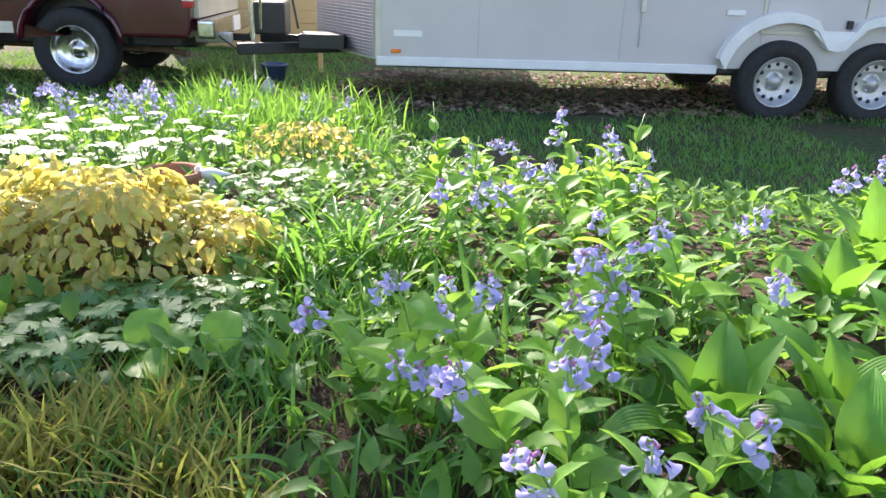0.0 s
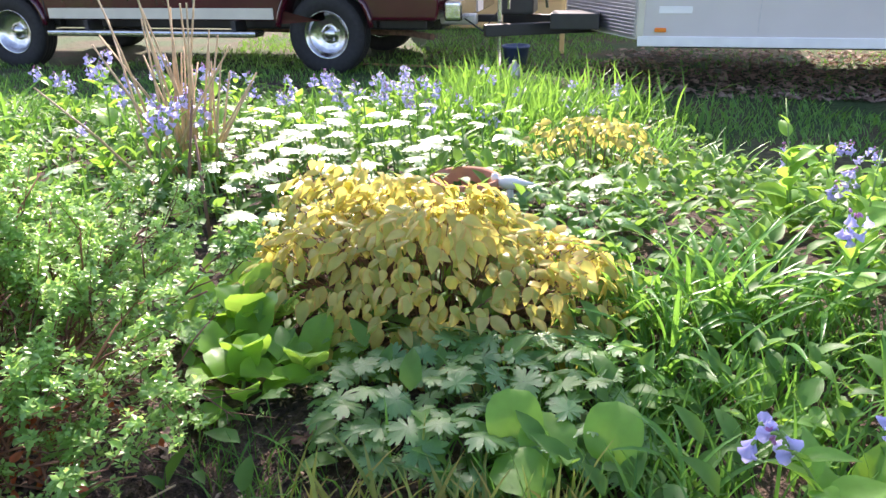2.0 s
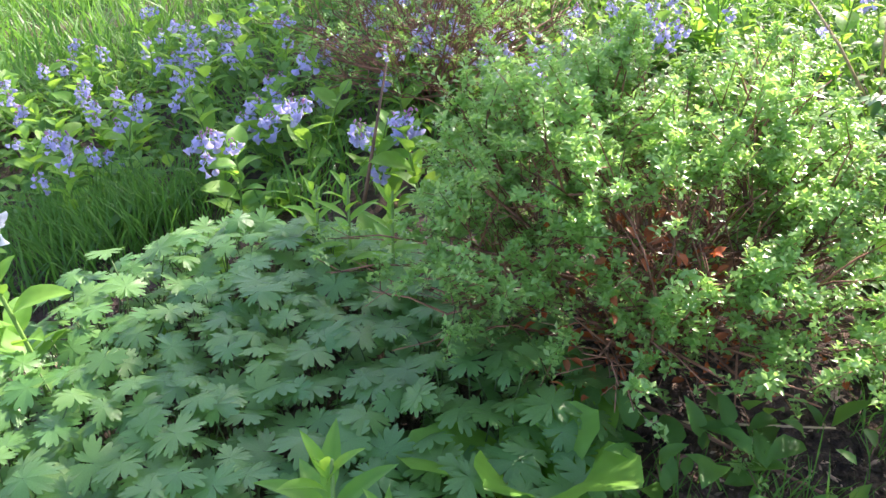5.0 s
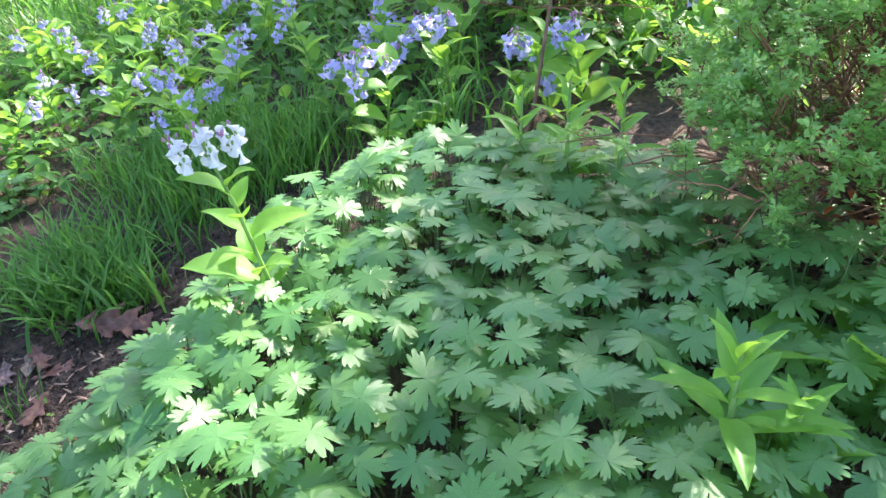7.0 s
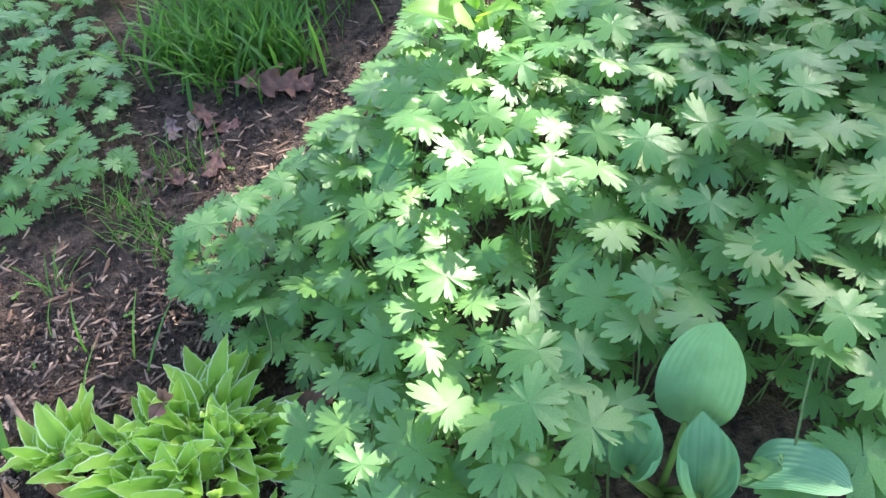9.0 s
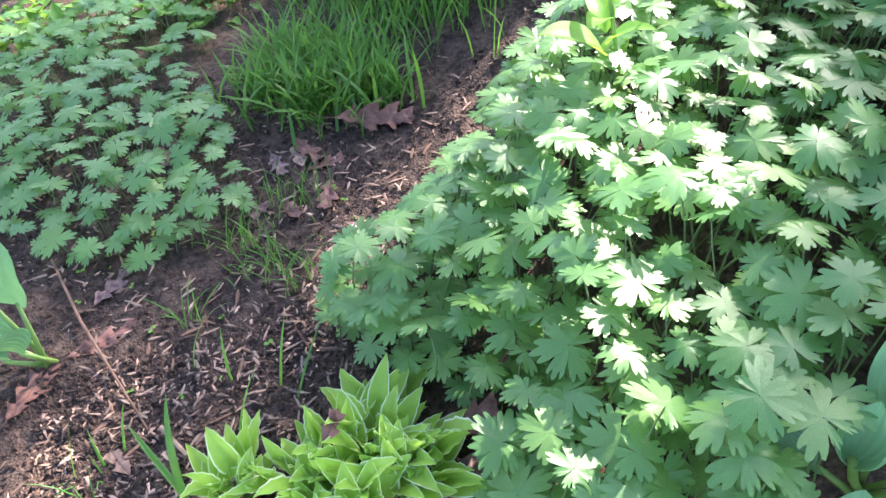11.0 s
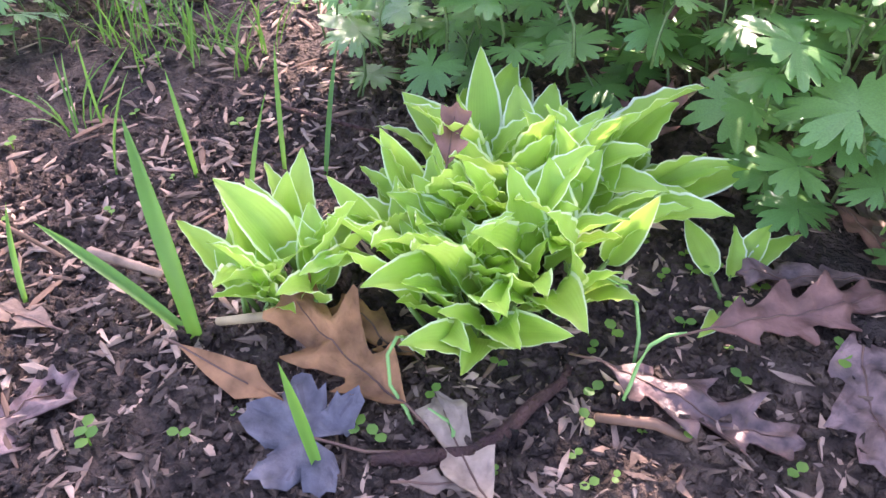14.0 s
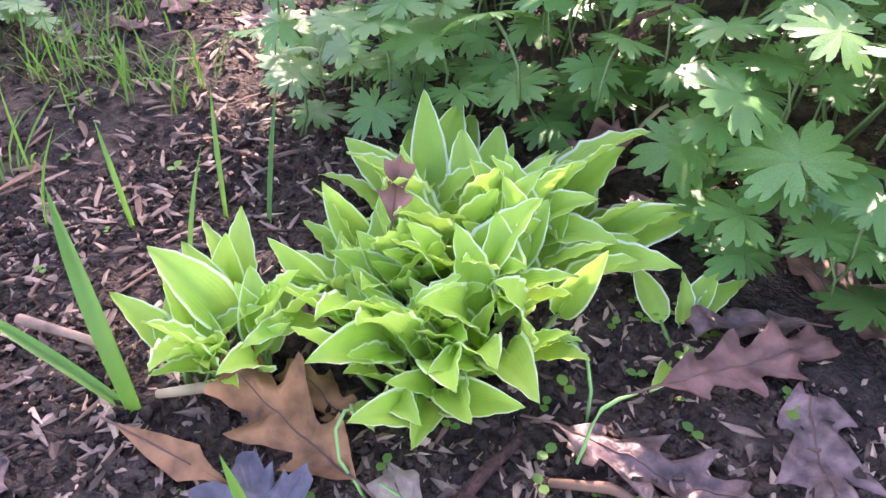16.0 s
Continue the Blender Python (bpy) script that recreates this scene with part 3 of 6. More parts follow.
    lamp = part("tail_light", box_bm(0.09, 0.10, 0.42, 0.012), LAMPRED, t, "red tail light", pose(1.07, -0.02, 0.98))
    part("reverse_lens", box_bm(0.094, 0.08, 0.10, 0.006), WHITEP, lamp, "", pose(0.002, -0.014, -0.1))
    gate = part("tailgate", box_bm(0.06, 1.62, 0.56, 0.015), CREAM, t, "cream tailgate with a red band", pose(1.10, 0.90, 0.95))
    part("tailgate_band", box_bm(0.012, 1.60, 0.13, 0.003), LAMPRED, gate, "", pose(0.032, 0, 0.02))
    part("gate_handle", box_bm(0.03, 0.2, 0.06, 0.008), BLACKP, gate, "", pose(0.035, 0, 0.17))
    part("rear_bumper", box_bm(0.16, 1.80, 0.17, 0.03, 3), CHROME, t, "chrome rear bumper", pose(1.20, 0.90, 0.58))
    part("number_plate", box_bm(0.008, 0.30, 0.15, 0.003), WHITEP, t, "white number plate", pose(1.285, 0.90, 0.585))
    part("front_bumper", box_bm(0.16, 1.84, 0.20, 0.03, 3), CHROME, t, "", pose(-4.45, 0.9, 0.56))
    part("tow_bar", box_bm(0.34, 0.07, 0.07, 0.01), BLACKP, t, "", pose(1.30, 0.90, 0.44))
    part("headlight", box_bm(0.04, 0.3, 0.16, 0.01), GLASS, t, "", pose(-4.39, 0.2, 0.86))
    part("mirror", box_bm(0.09, 0.2, 0.15, 0.02), BLACKP, t, "", pose(-2.75, -0.12, 1.27))


def bmesh_tube(pts, r, sides=8):
    v, f = tube(pts, r, sides)
    bm = bmesh.new()
    vs = [bm.verts.new(p) for p in v]
    for q in f:
        bm.faces.new([vs[i] for i in q])
    return bm


def cargo_trailer():
    t = thing("cargo_trailer", pose(-1.73, 6.61, -0.03, 0, 0, HEAD), "light grey enclosed cargo trailer on twin axles, parked on grass", "trailer")
    L, W, Z0, H = 5.6, 2.1, 0.455, 2.45
    part("body", box_bm(L, W, H - Z0, 0.012, 2), TRAILER, t, "pale grey flat side panels", pose(L / 2, W / 2, (H + Z0) / 2))
    nose = bmesh.new()
    ring = [[nose.verts.new(p) for p in ((0.002, 0.0, z), (-0.62, W / 2, z), (0.002, W, z))] for z in (Z0, H)]
    nose.faces.new(ring[0][::-1])
    nose.faces.new(ring[1])
    for i in range(3):
        j = (i + 1) % 3
        nose.faces.new((ring[0][i], ring[0][j], ring[1][j], ring[1][i]))
    part("nose", nose, WHITEP, t, "pointed front")
    # ribbed bright metal stone guard on the nose
    d = Vector((-0.62, W / 2, 0)).normalized()
    ang = math.degrees(math.atan2(d.y, d.x))
    rib = box_bm(1.16, 0.012, 0.021, 0.003, 1)
    me = bm_mesh("guard_rib", rib, TREAD)
    for k in range(22):
        obj("guard_rib", me, pose(-0.31 - 0.006, W / 4 - 0.003, Z0 + 0.03 + k * 0.0265, 0, 0, ang), t)
    part("guard_sheet", box_bm(1.18, 0.006, 0.62, 0.001), TREAD, t, "bright ribbed stone guard", pose(-0.31 - 0.003, W / 4 - 0.002, Z0 + 0.32, 0, 0, ang))
    part("corner_trim", box_bm(0.055, 0.05, H - Z0, 0.012), CREAM, t, "cream corner strip", pose(0.02, 0.01, (H + Z0) / 2))
    rail = part("bottom_rail", box_bm(2.95, 0.035, 0.075, 0.008), WHITEP, t, "white bottom rail", pose(1.48, -0.006, Z0 - 0.01))
    part("bottom_rail", box_bm(0.9, 0.035, 0.075, 0.008), WHITEP, t, "", pose(5.15, -0.006, Z0 - 0.01))
    part("roof_rail", box_bm(L, 0.04, 0.09, 0.01), WHITEP, t, "", pose(L / 2, -0.004, H - 0.04))
    part("marker_lamp", box_bm(0.085, 0.03, 0.032, 0.008), LAMPORANGE, t, "orange marker lamp", pose(0.17, -0.014, Z0 + 0.075))
    part("reflector", box_bm(0.24, 0.008, 0.05, 0.002), WHITEP, t, "pale reflector strip", pose(0.27, -0.006, Z0 + 0.22))
    me = bm_mesh("seam", box_bm(0.006, 0.006, H - Z0 - 0.1, 0.001), ALLOY)
    for k in range(1, 5):
        obj("seam", me, pose(k * 1.22 - 0.35, -0.003, (H + Z0) / 2), t)
    # side door with latch, to the rear of the first axle
    door = part("side_door", box_bm(0.86, 0.012, 1.62, 0.006), TRAILER, t, "", pose(3.75, -0.006, 1.60))
    for sx in (-0.45, 0.45):
        part("door_trim", box_bm(0.03, 0.014, 1.66, 0.004), CREAM, door, "", pose(sx, -0.003, 0))
    part("door_trim", box_bm(0.93, 0.014, 0.03, 0.004), CREAM, door, "", pose(0, -0.003, -0.83))
    part("door_lock", box_bm(0.05, 0.03, 0.07, 0.008), BLACKP, door, "", pose(0.3, -0.02, -0.75))
    latch = part("latch", box_bm(0.045, 0.03, 0.16, 0.008), ALLOY, t, "dull metal latch", pose(2.25, -0.016, 0.98))
    part("latch_rod", box_bm(0.012, 0.012, 0.34, 0.003), ALLOY, latch, "", pose(0, 0.005, -0.2))
    part("side_lamp", box_bm(0.16, 0.02, 0.045, 0.008), WHITEP, t, "", pose(3.05, -0.012, 0.92))
    # white double fender
    hubs = (3.50, 4.38)
    pts = [(hubs[0] - 0.50, 0.46)] + [(hubs[0] + 0.50 * math.cos(a), 0.40 + 0.46 * math.sin(a)) for a in [math.pi * (1 - k / 12) for k in range(1, 9)]]
    mid = [(3.94 + dx, 0.66 - 0.03 * math.cos(dx * 14)) for dx in (-0.08, 0, 0.08)]
    pts += mid + [(7.88 - x, z) for x, z in pts[::-1]]
    g = Geo()
    v = []
    for x, z in pts:
        ox, oz = (x - 3.94) * 0.10, 0.085
        v += [(x, -0.10, z), (x + ox * 0.7, -0.10, z + oz), (x + ox * 0.7, 0.02, z + oz), (x, 0.02, z)]
    f = []
    for i in range(len(pts) - 1):
        for j in range(4):
            k = (j + 1) % 4
            f.append((i * 4 + j, i * 4 + k, i * 4 + 4 + k, i * 4 + 4 + j))
    obj("fender", g.add(v, f).mesh("fender", WHITEP, smooth=False), None, t, "white double wheel arch")
    web = bmesh.new()
    web.faces.new([web.verts.new(p) for p in ((3.70, -0.085, 0.80), (4.18, -0.085, 0.80), (4.0, -0.085, 0.64), (3.88, -0.085, 0.64))])
    part("fender_web", web, WHITEP, t)
    part("wheel_well", box_bm(1.9, 0.35, 0.44, 0.01), BLACKP, t, "", pose(3.94, 0.24, 0.62))
    for hx in hubs:
        wheel(t, hx, 0.03, 0.355, 0.355, 0.212, 0.21, ALLOY, 12)
        wheel(t, hx, W - 0.03, 0.355, 0.355, 0.212, 0.21, ALLOY, 12)
    part("chassis", box_bm(L - 0.3, W - 0.7, 0.14, 0.01), BLACKP, t, "", pose(L / 2, W / 2, 0.42))
    # tongue, jack and the boxes on it
    for s in (-1, 1):
        part("tongue_beam", box_bm(1.15, 0.08, 0.10, 0.008), BLACKP, t, "black steel drawbar", pose(-0.75, W / 2 + s * 0.34, 0.46, 0, 0, -s * 25))
    part("coupler", box_bm(0.35, 0.10, 0.10, 0.02), ALLOY, t, "", pose(-1.62, W / 2, 0.50))
    part("battery_box", box_bm(0.30, 0.36, 0.30, 0.03, 3), BLACKP, t, "black box on the drawbar", pose(-1.05, W / 2, 0.70))
    part("side_step", box_bm(0.40, 0.3, 0.13, 0.01), BLACKP, t, "black steel beam end", pose(-0.50, 0.5, 0.55))
    part("jack", bmesh_tube([(-1.18, 0.72, 0.02), (-1.18, 0.72, 0.90)], 0.022), CHROME, t, "trailer jack with handle")
    part("jack_foot", box_bm(0.16, 0.16, 0.02, 0.004), ALLOY, t, "", pose(-1.18, 0.72, 0.04))
    part("jack_handle", bmesh_tube([(-1.18, 0.72, 0.95), (-1.18, 0.60, 0.97), (-1.18, 0.60, 1.06)], 0.011), CHROME, t)
    part("hose", bmesh_tube([(-0.78, 0.9, 0.62), (-0.80, 0.62, 0.98), (-0.95, 0.60, 1.06), (-1.08, 0.66, 0.92), (-1.10, 0.7, 0.62)], 0.013), CHROME, t, "pale looped cable")
    part("hose", bmesh_tube([(-1.6, 0.95, 0.55), (-1.35, 0.80, 0.42), (-1.2, 0.82, 0.60)], 0.009), BLACKP, t)


pickup_truck()
cargo_trailer()


def garden_shed():
    h = thing("garden_shed", pose(-4.3, 10.6, 0.0, 0, 0, HEAD), "tan boarded outbuilding behind the parked vehicles", "shed")
    me = bm_mesh("board", box_bm(3.2, 0.02, 0.17, 0.004, 1), TAN)
    part("wall", box_bm(3.2, 2.2, 2.6, 0.01), TAN, h, "", pose(0, 1.13, 1.3))
    for k in range(15):
        obj("board", me, pose(0, 0.018, 0.1 + k * 0.175, -3), h)
    part("roof", box_bm(3.7, 2.8, 0.10, 0.01), ROOF, h, "", pose(0, 1.13, 2.66, 6))
    part("corner_board", box_bm(0.10, 0.03, 2.6, 0.005), WHITEP, h, "", pose(1.58, -0.012, 1.3))


garden_shed()
sign = thing("notice_board", pose(-2.95, 8.6, 0.0, 0, 0, HEAD), "dark blue notice board on a post behind the drawbar", "sign")
part("panel", box_bm(0.42, 0.03, 0.26, 0.008), BLACKP, sign, "", pose(0, 0, 1.12, 0, 5, 0))
part("post", box_bm(0.05, 0.05, 1.05, 0.006), TAN, sign, "", pose(0, 0.03, 0.52))
for k in range(3):
    part("text_bar", box_bm(0.30 - 0.05 * k, 0.006, 0.03, 0.002), BLUEP, sign, "", pose(0, -0.018, 1.19 - 0.06 * k, 0, 5, 0))
plank = obj("loose_board", bm_mesh("loose_board", box_bm(1.9, 0.14, 0.05, 0.008), PLANK), pose(-3.75, 7.35, -0.02, 0, 0, 8))
tagged(plank, "reddish timber board lying beside the truck", "board")
tub = thing("plastic_tub", pose(-3.15, 7.75, -0.005), "blue plastic tub on the ground beneath the truck", "tub")
obj("tub_wall", Geo().add(*lathe([(0.0, 0.0), (0.10, 0.0), (0.13, 0.17), (0.142, 0.17), (0.142, 0.19), (0.12, 0.19), (0.09, 0.02), (0, 0.02)], 24)).mesh("tub_wall", BLUEP), None, tub)
jug = obj("grey_jug", Geo().add(*lathe([(0.0, 0.0), (0.10, 0.0), (0.115, 0.03), (0.115, 0.22), (0.07, 0.30), (0.035, 0.33), (0.035, 0.37), (0.0, 0.37)], 20)).mesh("grey_jug", ALLOY), pose(-2.82, 6.85, -0.005) @ Matrix.Diagonal((0.55, 0.55, 0.5, 1)))
tagged(jug, "grey plastic jug standing by the trailer jack", "jug")


# ---- plants ----
def stalk(h, bend, rng, r=0.0022):
    a = rng.random() * 6.28
    return [(bend * math.cos(a) * (1 - q) ** 2, bend * math.sin(a) * (1 - q) ** 2, -h * (1 - q)) for q in (0, 0.35, 0.7, 1)]


rng = random.Random(11)
GER_MESH, GER_LOW = [], []
for k in range(10):
    droop = rng.uniform(0.0, 0.3)
    for group, reach in ((GER_MESH, 4.4), (GER_LOW, 1.5)):
        g = Geo().add(*cranesbill_leaf(rng, droop, rng.choice((6, 7, 7)), rng.choice((8, 16, 30))))
        v, f = tube([(0, 0, 0), (0.10, -0.2, -0.27 * reach), (0.2, -0.3, -0.6 * reach), (0.2, -0.25, -reach)], [0.03, 0.032, 0.034, 0.036], 4)
        group.append(g.add(v, f, m=1).mesh("cranesbill_leaf", GERANIUM, GERSTEM))


def canopy(poly, spacing, height, R, seed, group, label, rim=0.22, low=0.8, tilt=17, clump=0.36):
    """Cranesbill clumps that together fill a bed; each leaf is a part of the clump it grows from."""
    rng = random.Random(seed)
    xs, ys = [p[0] for p in poly], [p[1] for p in poly]
    clumps = {}
    nx, ny = int((max(xs) - min(xs)) / spacing) + 1, int((max(ys) - min(ys)) / spacing) + 1
    for layer in (0, 1, 2):
        for i in range(nx):
            for j in range(ny):
                if layer and rng.random() > low:
                    continue
                x = min(xs) + (i + 0.5 * (j % 2) + rng.uniform(-0.42, 0.42)) * spacing
                y = min(ys) + (j + rng.uniform(-0.42, 0.42)) * spacing
                if not inside(x, y, poly) or edge_distance(x, y, HOSTA_GAP, False) < 0.085:
                    continue
                d = edge_distance(x, y, poly)
                if layer == 2 and (d > 0.15 or y > 0.1 or poly is not BIG):
                    continue
                h = height(x, y) * (0.55 + 0.45 * smooth01(0, rim, d)) * (rng.uniform(0.80, 1.08) if not layer else rng.uniform(0.12, 0.72 if layer == 1 else 0.6))
                h *= 1 + 0.16 * noise.noise((x * 5, y * 5, seed))
                key = (round(x / clump), round(y / clump))
                if key not in clumps:
                    cx, cy = key[0] * clump, key[1] * clump
                    clumps[key] = thing("cranesbill", pose(cx, cy, ground_z(cx, cy)), label, "plant", group)
                c = clumps[key]
                s = R * rng.uniform(0.72, 1.15) * (0.85 if layer else 1)
                edge = 1 - smooth01(0, rim, d)
                out = Vector((x - sum(xs) / len(xs), y - sum(ys) / len(ys), 0)).normalized() * 9 * edge
                m = Matrix.LocRotScale((x - c.location.x, y - c.location.y, ground_z(x, y) + h - c.location.z),
                                       (Euler((radians(rng.gauss(0, tilt * 0.7) - out.y), radians(rng.gauss(0, tilt * 0.7) + out.x), 0)).to_matrix() @ Euler((0, 0, rng.random() * 6.28)).to_matrix()).to_euler(), (s, s, s))
                obj("leaf", rng.choice(GER_LOW if layer or edge > 0.5 else GER_MESH), m, c)


HOSTA_GAP = [(-1.14, 0.08), (-1.01, -0.06)]  # cranesbill left out here, towards the camera, so the blue-green hosta shows
BIG = [(-1.17, -0.36), (-1.28, -0.385), (-1.38, -0.35), (-1.47, -0.34), (-1.60, -0.50), (-1.70, -0.54), (-1.80, -0.52), (-1.83, -0.36), (-2.05, -0.14), (-2.26, 0.08), (-2.40, 0.42), (-2.25, 0.72), (-1.85, 0.98), (-1.45, 1.06), (-1.12, 0.88), (-1.0, 0.3), (-1.0, -0.1), (-1.10, -0.33)]
canopy(BIG, 0.048, lambda x, y: 0.255 - 0.10 * smooth01(0.2, 0.8, y), 0.050, 5, "bed of cranesbill", "leafy green cranesbill with lobed leaves, dense in the bed", rim=0.16)
canopy([(-1.27, 1.66), (-1.12, 1.5), (-0.85, 1.45), (-0.6, 1.62), (-0.62, 1.95), (-0.8, 2.05), (-1.0, 1.95), (-1.25, 1.85)], 0.052, lambda x, y: 0.12, 0.042, 6, "front cranesbill",
       "low dark green cranesbill before the yellow-leaved mound", rim=0.1)
canopy([(-3.3, -1.5), (-2.35, -1.3), (-2.05, -1.0), (-1.97, -0.80), (-2.1, -0.64), (-2.42, -0.66), (-2.75, -0.75), (-3.3, -0.55)], 0.060, lambda x, y: 0.105, 0.042, 7, "cranesbill beyond the path",
       "thin low cranesbill over brown leaf litter", rim=0.15, low=0.6)
canopy([(-1.35, 2.62), (-0.95, 2.45), (-0.75, 2.6), (-0.85, 3.2), (-1.2, 3.3)], 0.075, lambda x, y: 0.11, 0.04, 8, "cranesbill by the pot", "low green cranesbill beside the clay pot", rim=0.1)


def rosette(name, x, y, label, category, material, count, L, W, shape, rng, height=0.0, spread=(15, 70), group="", fold=0.35, droop=0.7, wave=0.02, nl=9, nw=6, veins=None, stem=0.0, cup=0.0, turn=None):
    """A plant whose leaves rise from one foot."""
    t = thing(name, pose(x, y, ground_z(x, y) - 0.005), label, category, group)
    for k in range(count):
        a = math.tau * k * 0.618 + rng.uniform(-0.3, 0.3) if turn is None else turn + rng.uniform(-0.6, 0.6)
        up = spread[0] + (spread[1] - spread[0]) * (k + 0.5) / count + rng.uniform(-6, 6)
        s = rng.uniform(0.78, 1.1)
        g = Geo().add(*blade(L * s, W * s * rng.uniform(0.85, 1.1), shape, nl, nw, fold * rng.uniform(0.6, 1.3), droop * rng.uniform(0.5, 1.4), wave, 3, cup, rng.uniform(-0.3, 0.3), rng))
        if stem:
            st = stem * s
            g.v = [(p[0], p[1] + st, p[2]) for p in g.v]
            tv, tf = tube([(0, 0, 0), (0, st * 0.5, 0), (0, st, 0)], [0.006 * L / 0.12, 0.005 * L / 0.12, 0.0035 * L / 0.12], 5)
            g.add(tv, tf, m=1)
        obj("leaf", g.mesh("leaf", material, STEM), pose(rng.uniform(-0.012, 0.012), rng.uniform(-0.012, 0.012), height, 0, 0, math.degrees(a)) @ pose(0, 0, 0, 90 - up, 0, 0), t)
    return t


# the lime hosta in front: many small shoots close together
rng = random.Random(21)
HV = []
for k in range(18):
    g = Geo().add(*blade(0.082 * rng.uniform(0.8, 1.12), 0.036 * rng.uniform(0.85, 1.2), "ovate", 14, 6, rng.uniform(0.15, 0.6), rng.uniform(0.0, 1.1), 0.045, 5, 0.1, rng.uniform(-0.5, 0.5), rng))
    g.v = [(p[0], p[1] + 0.035, p[2]) for p in g.v]
    tv, tf = tube([(0, 0, 0), (0, 0.02, 0), (0, 0.04, 0.001)], [0.0032, 0.0028, 0.002], 5)
    HV.append(g.add(tv, tf, m=1).mesh("leaf", HOSTA_V, STEM))


def small_hosta(x, y, n, label, rng, scale=1.0, heart=None):
    """One shoot; its outer leaves lean away from the heart of the clump, the inner ones stand up."""
    t = thing("small_hosta", pose(x, y, ground_z(x, y)), label, "plant", "clump of lime hostas")
    far = math.hypot(x - heart[0], y - heart[1]) if heart else 0.0
    away = math.degrees(math.atan2(-(x - heart[0]), y - heart[1])) if heart else 0.0
    for k in range(n):
        a = away + rng.gauss(0, 65) if rng.random() < 0.7 * smooth01(0.02, 0.10, far) else rng.random() * 360
        lean = math.cos(radians(a - away)) * smooth01(0.02, 0.11, far)
        up = rng.uniform(46, 80) - (16 if heart[1] > -0.65 else 28) * max(0.0, lean) + 6 * max(0.0, -lean) if heart else rng.uniform(12, 52)
        s = rng.uniform(0.74, 1.14) * scale
        m = pose(rng.uniform(-0.014, 0.014), rng.uniform(-0.014, 0.014), -0.004, 0, 0, a) @ pose(0, 0, 0, up, rng.uniform(-22, 22), 0) @ Matrix.Diagonal((s, s, s, 1))
        obj("leaf", rng.choice(HV), m, t)


HOSTA_LABEL = "lime green hosta shoots with thin white margins"
HOSTA_BED = [(-1.41, -0.65), (-1.365, -0.64), (-1.33, -0.61), (-1.32, -0.56), (-1.35, -0.515), (-1.39, -0.465), (-1.44, -0.46), (-1.51, -0.51), (-1.515, -0.59), (-1.45, -0.635)]
for i in range(8):
    for j in range(8):
        hx, hy = -1.54 + (i + 0.5 * (j % 2)) * 0.037 + rng.uniform(-0.01, 0.01), -0.665 + j * 0.034 + rng.uniform(-0.01, 0.01)
        if inside(hx, hy, HOSTA_BED):
            small_hosta(hx, hy, 7, HOSTA_LABEL, rng, 0.96 + 0.16 * smooth01(-0.62, -0.48, hy), (-1.41, -0.57))
for hx, hy in ((-1.46, -0.735), (-1.49, -0.72), (-1.44, -0.715), (-1.465, -0.75), (-1.475, -0.70)):
    small_hosta(hx, hy, 6, HOSTA_LABEL, rng, 0.92, (-1.465, -0.725))
small_hosta(-1.262, -0.442, 6, "small separate lime hosta shoot beside dead oak leaves", rng, 0.66)

# blue-green hosta shoots
rng = random.Random(31)
def rolled_leaf(L, W):
    """A young leaf still rolled into a cup: open at the front, pointed at the back; its foot at 0, its axis along +y."""
    v, f, uv, nl, nw = [], [], [], 9, 16
    for i in range(nl + 1):
        t = i / nl
        r = W / 2 * (0.10 + 0.95 * math.sin(math.pi * (0.06 + 0.62 * t)))
        for j in range(nw + 1):
            s = 2 * j / nw - 1
            a = radians(165) * s * (1 - 0.22 * t)
            top = L * (0.66 + 0.34 * (1 - abs(s)) ** 1.8)
            flare = 1 + 0.25 * t * t * abs(s)
            v.append((r * math.sin(a) * flare, top * t, r * (1 - math.cos(a)) - 0.25 * r * t))
            uv.append((j / nw, t))
    for i in range(nl):
        for j in range(nw):
            k = i * (nw + 1) + j
            f.append((k, k + 1, k + nw + 2, k + nw + 1))
    return v, f, uv


def blue_hosta(x, y, label, leaves, rolled=()):
    """Broad leaves on upright stalks: heading, lean, length, width, stalk, fold, cup and droop of each; rolled ones: place, heading, lean, length, width, stalk."""
    t = thing("hosta", pose(x, y, ground_z(x, y) - 0.005), label, "plant")
    for a, lean, L, W, st, fold, cup, dr in leaves:
        g = Geo().add(*blade(L, W, "broad", 14, 8, fold, dr, 0.02, 2, cup, 0.1, rng))
        g.v = [(p[0], p[1] + st, p[2]) for p in g.v]
        g.add(*tube([(0, 0, 0), (0, st * 0.5, 0), (0, st + 0.006, 0)], [0.0055, 0.0048, 0.0035], 6), m=1)
        obj("leaf", g.mesh("leaf", HOSTA_B, STEM), pose(rng.uniform(-0.01, 0.01), rng.uniform(-0.01, 0.01), 0, 0, 0, a) @ pose(0, 0, 0, 90 - lean, 0, 0), t)
    for dx, dy, a, lean, L, W, st in rolled:
        m = pose(dx, dy, st, 0, 0, a) @ pose(0, 0, 0, 90 - lean, 0, 0)
        g = Geo().add(*rolled_leaf(L, W), 0, m)
        g.add(*tube([(0, 0, 0), (dx * 0.6, dy * 0.6, st * 0.5), (dx, dy, st + 0.004)], [0.006, 0.006, 0.006], 6), m=1)
        obj("leaf", g.mesh("leaf", HOSTA_B, STEM), None, t, "young leaf still rolled into a cup")


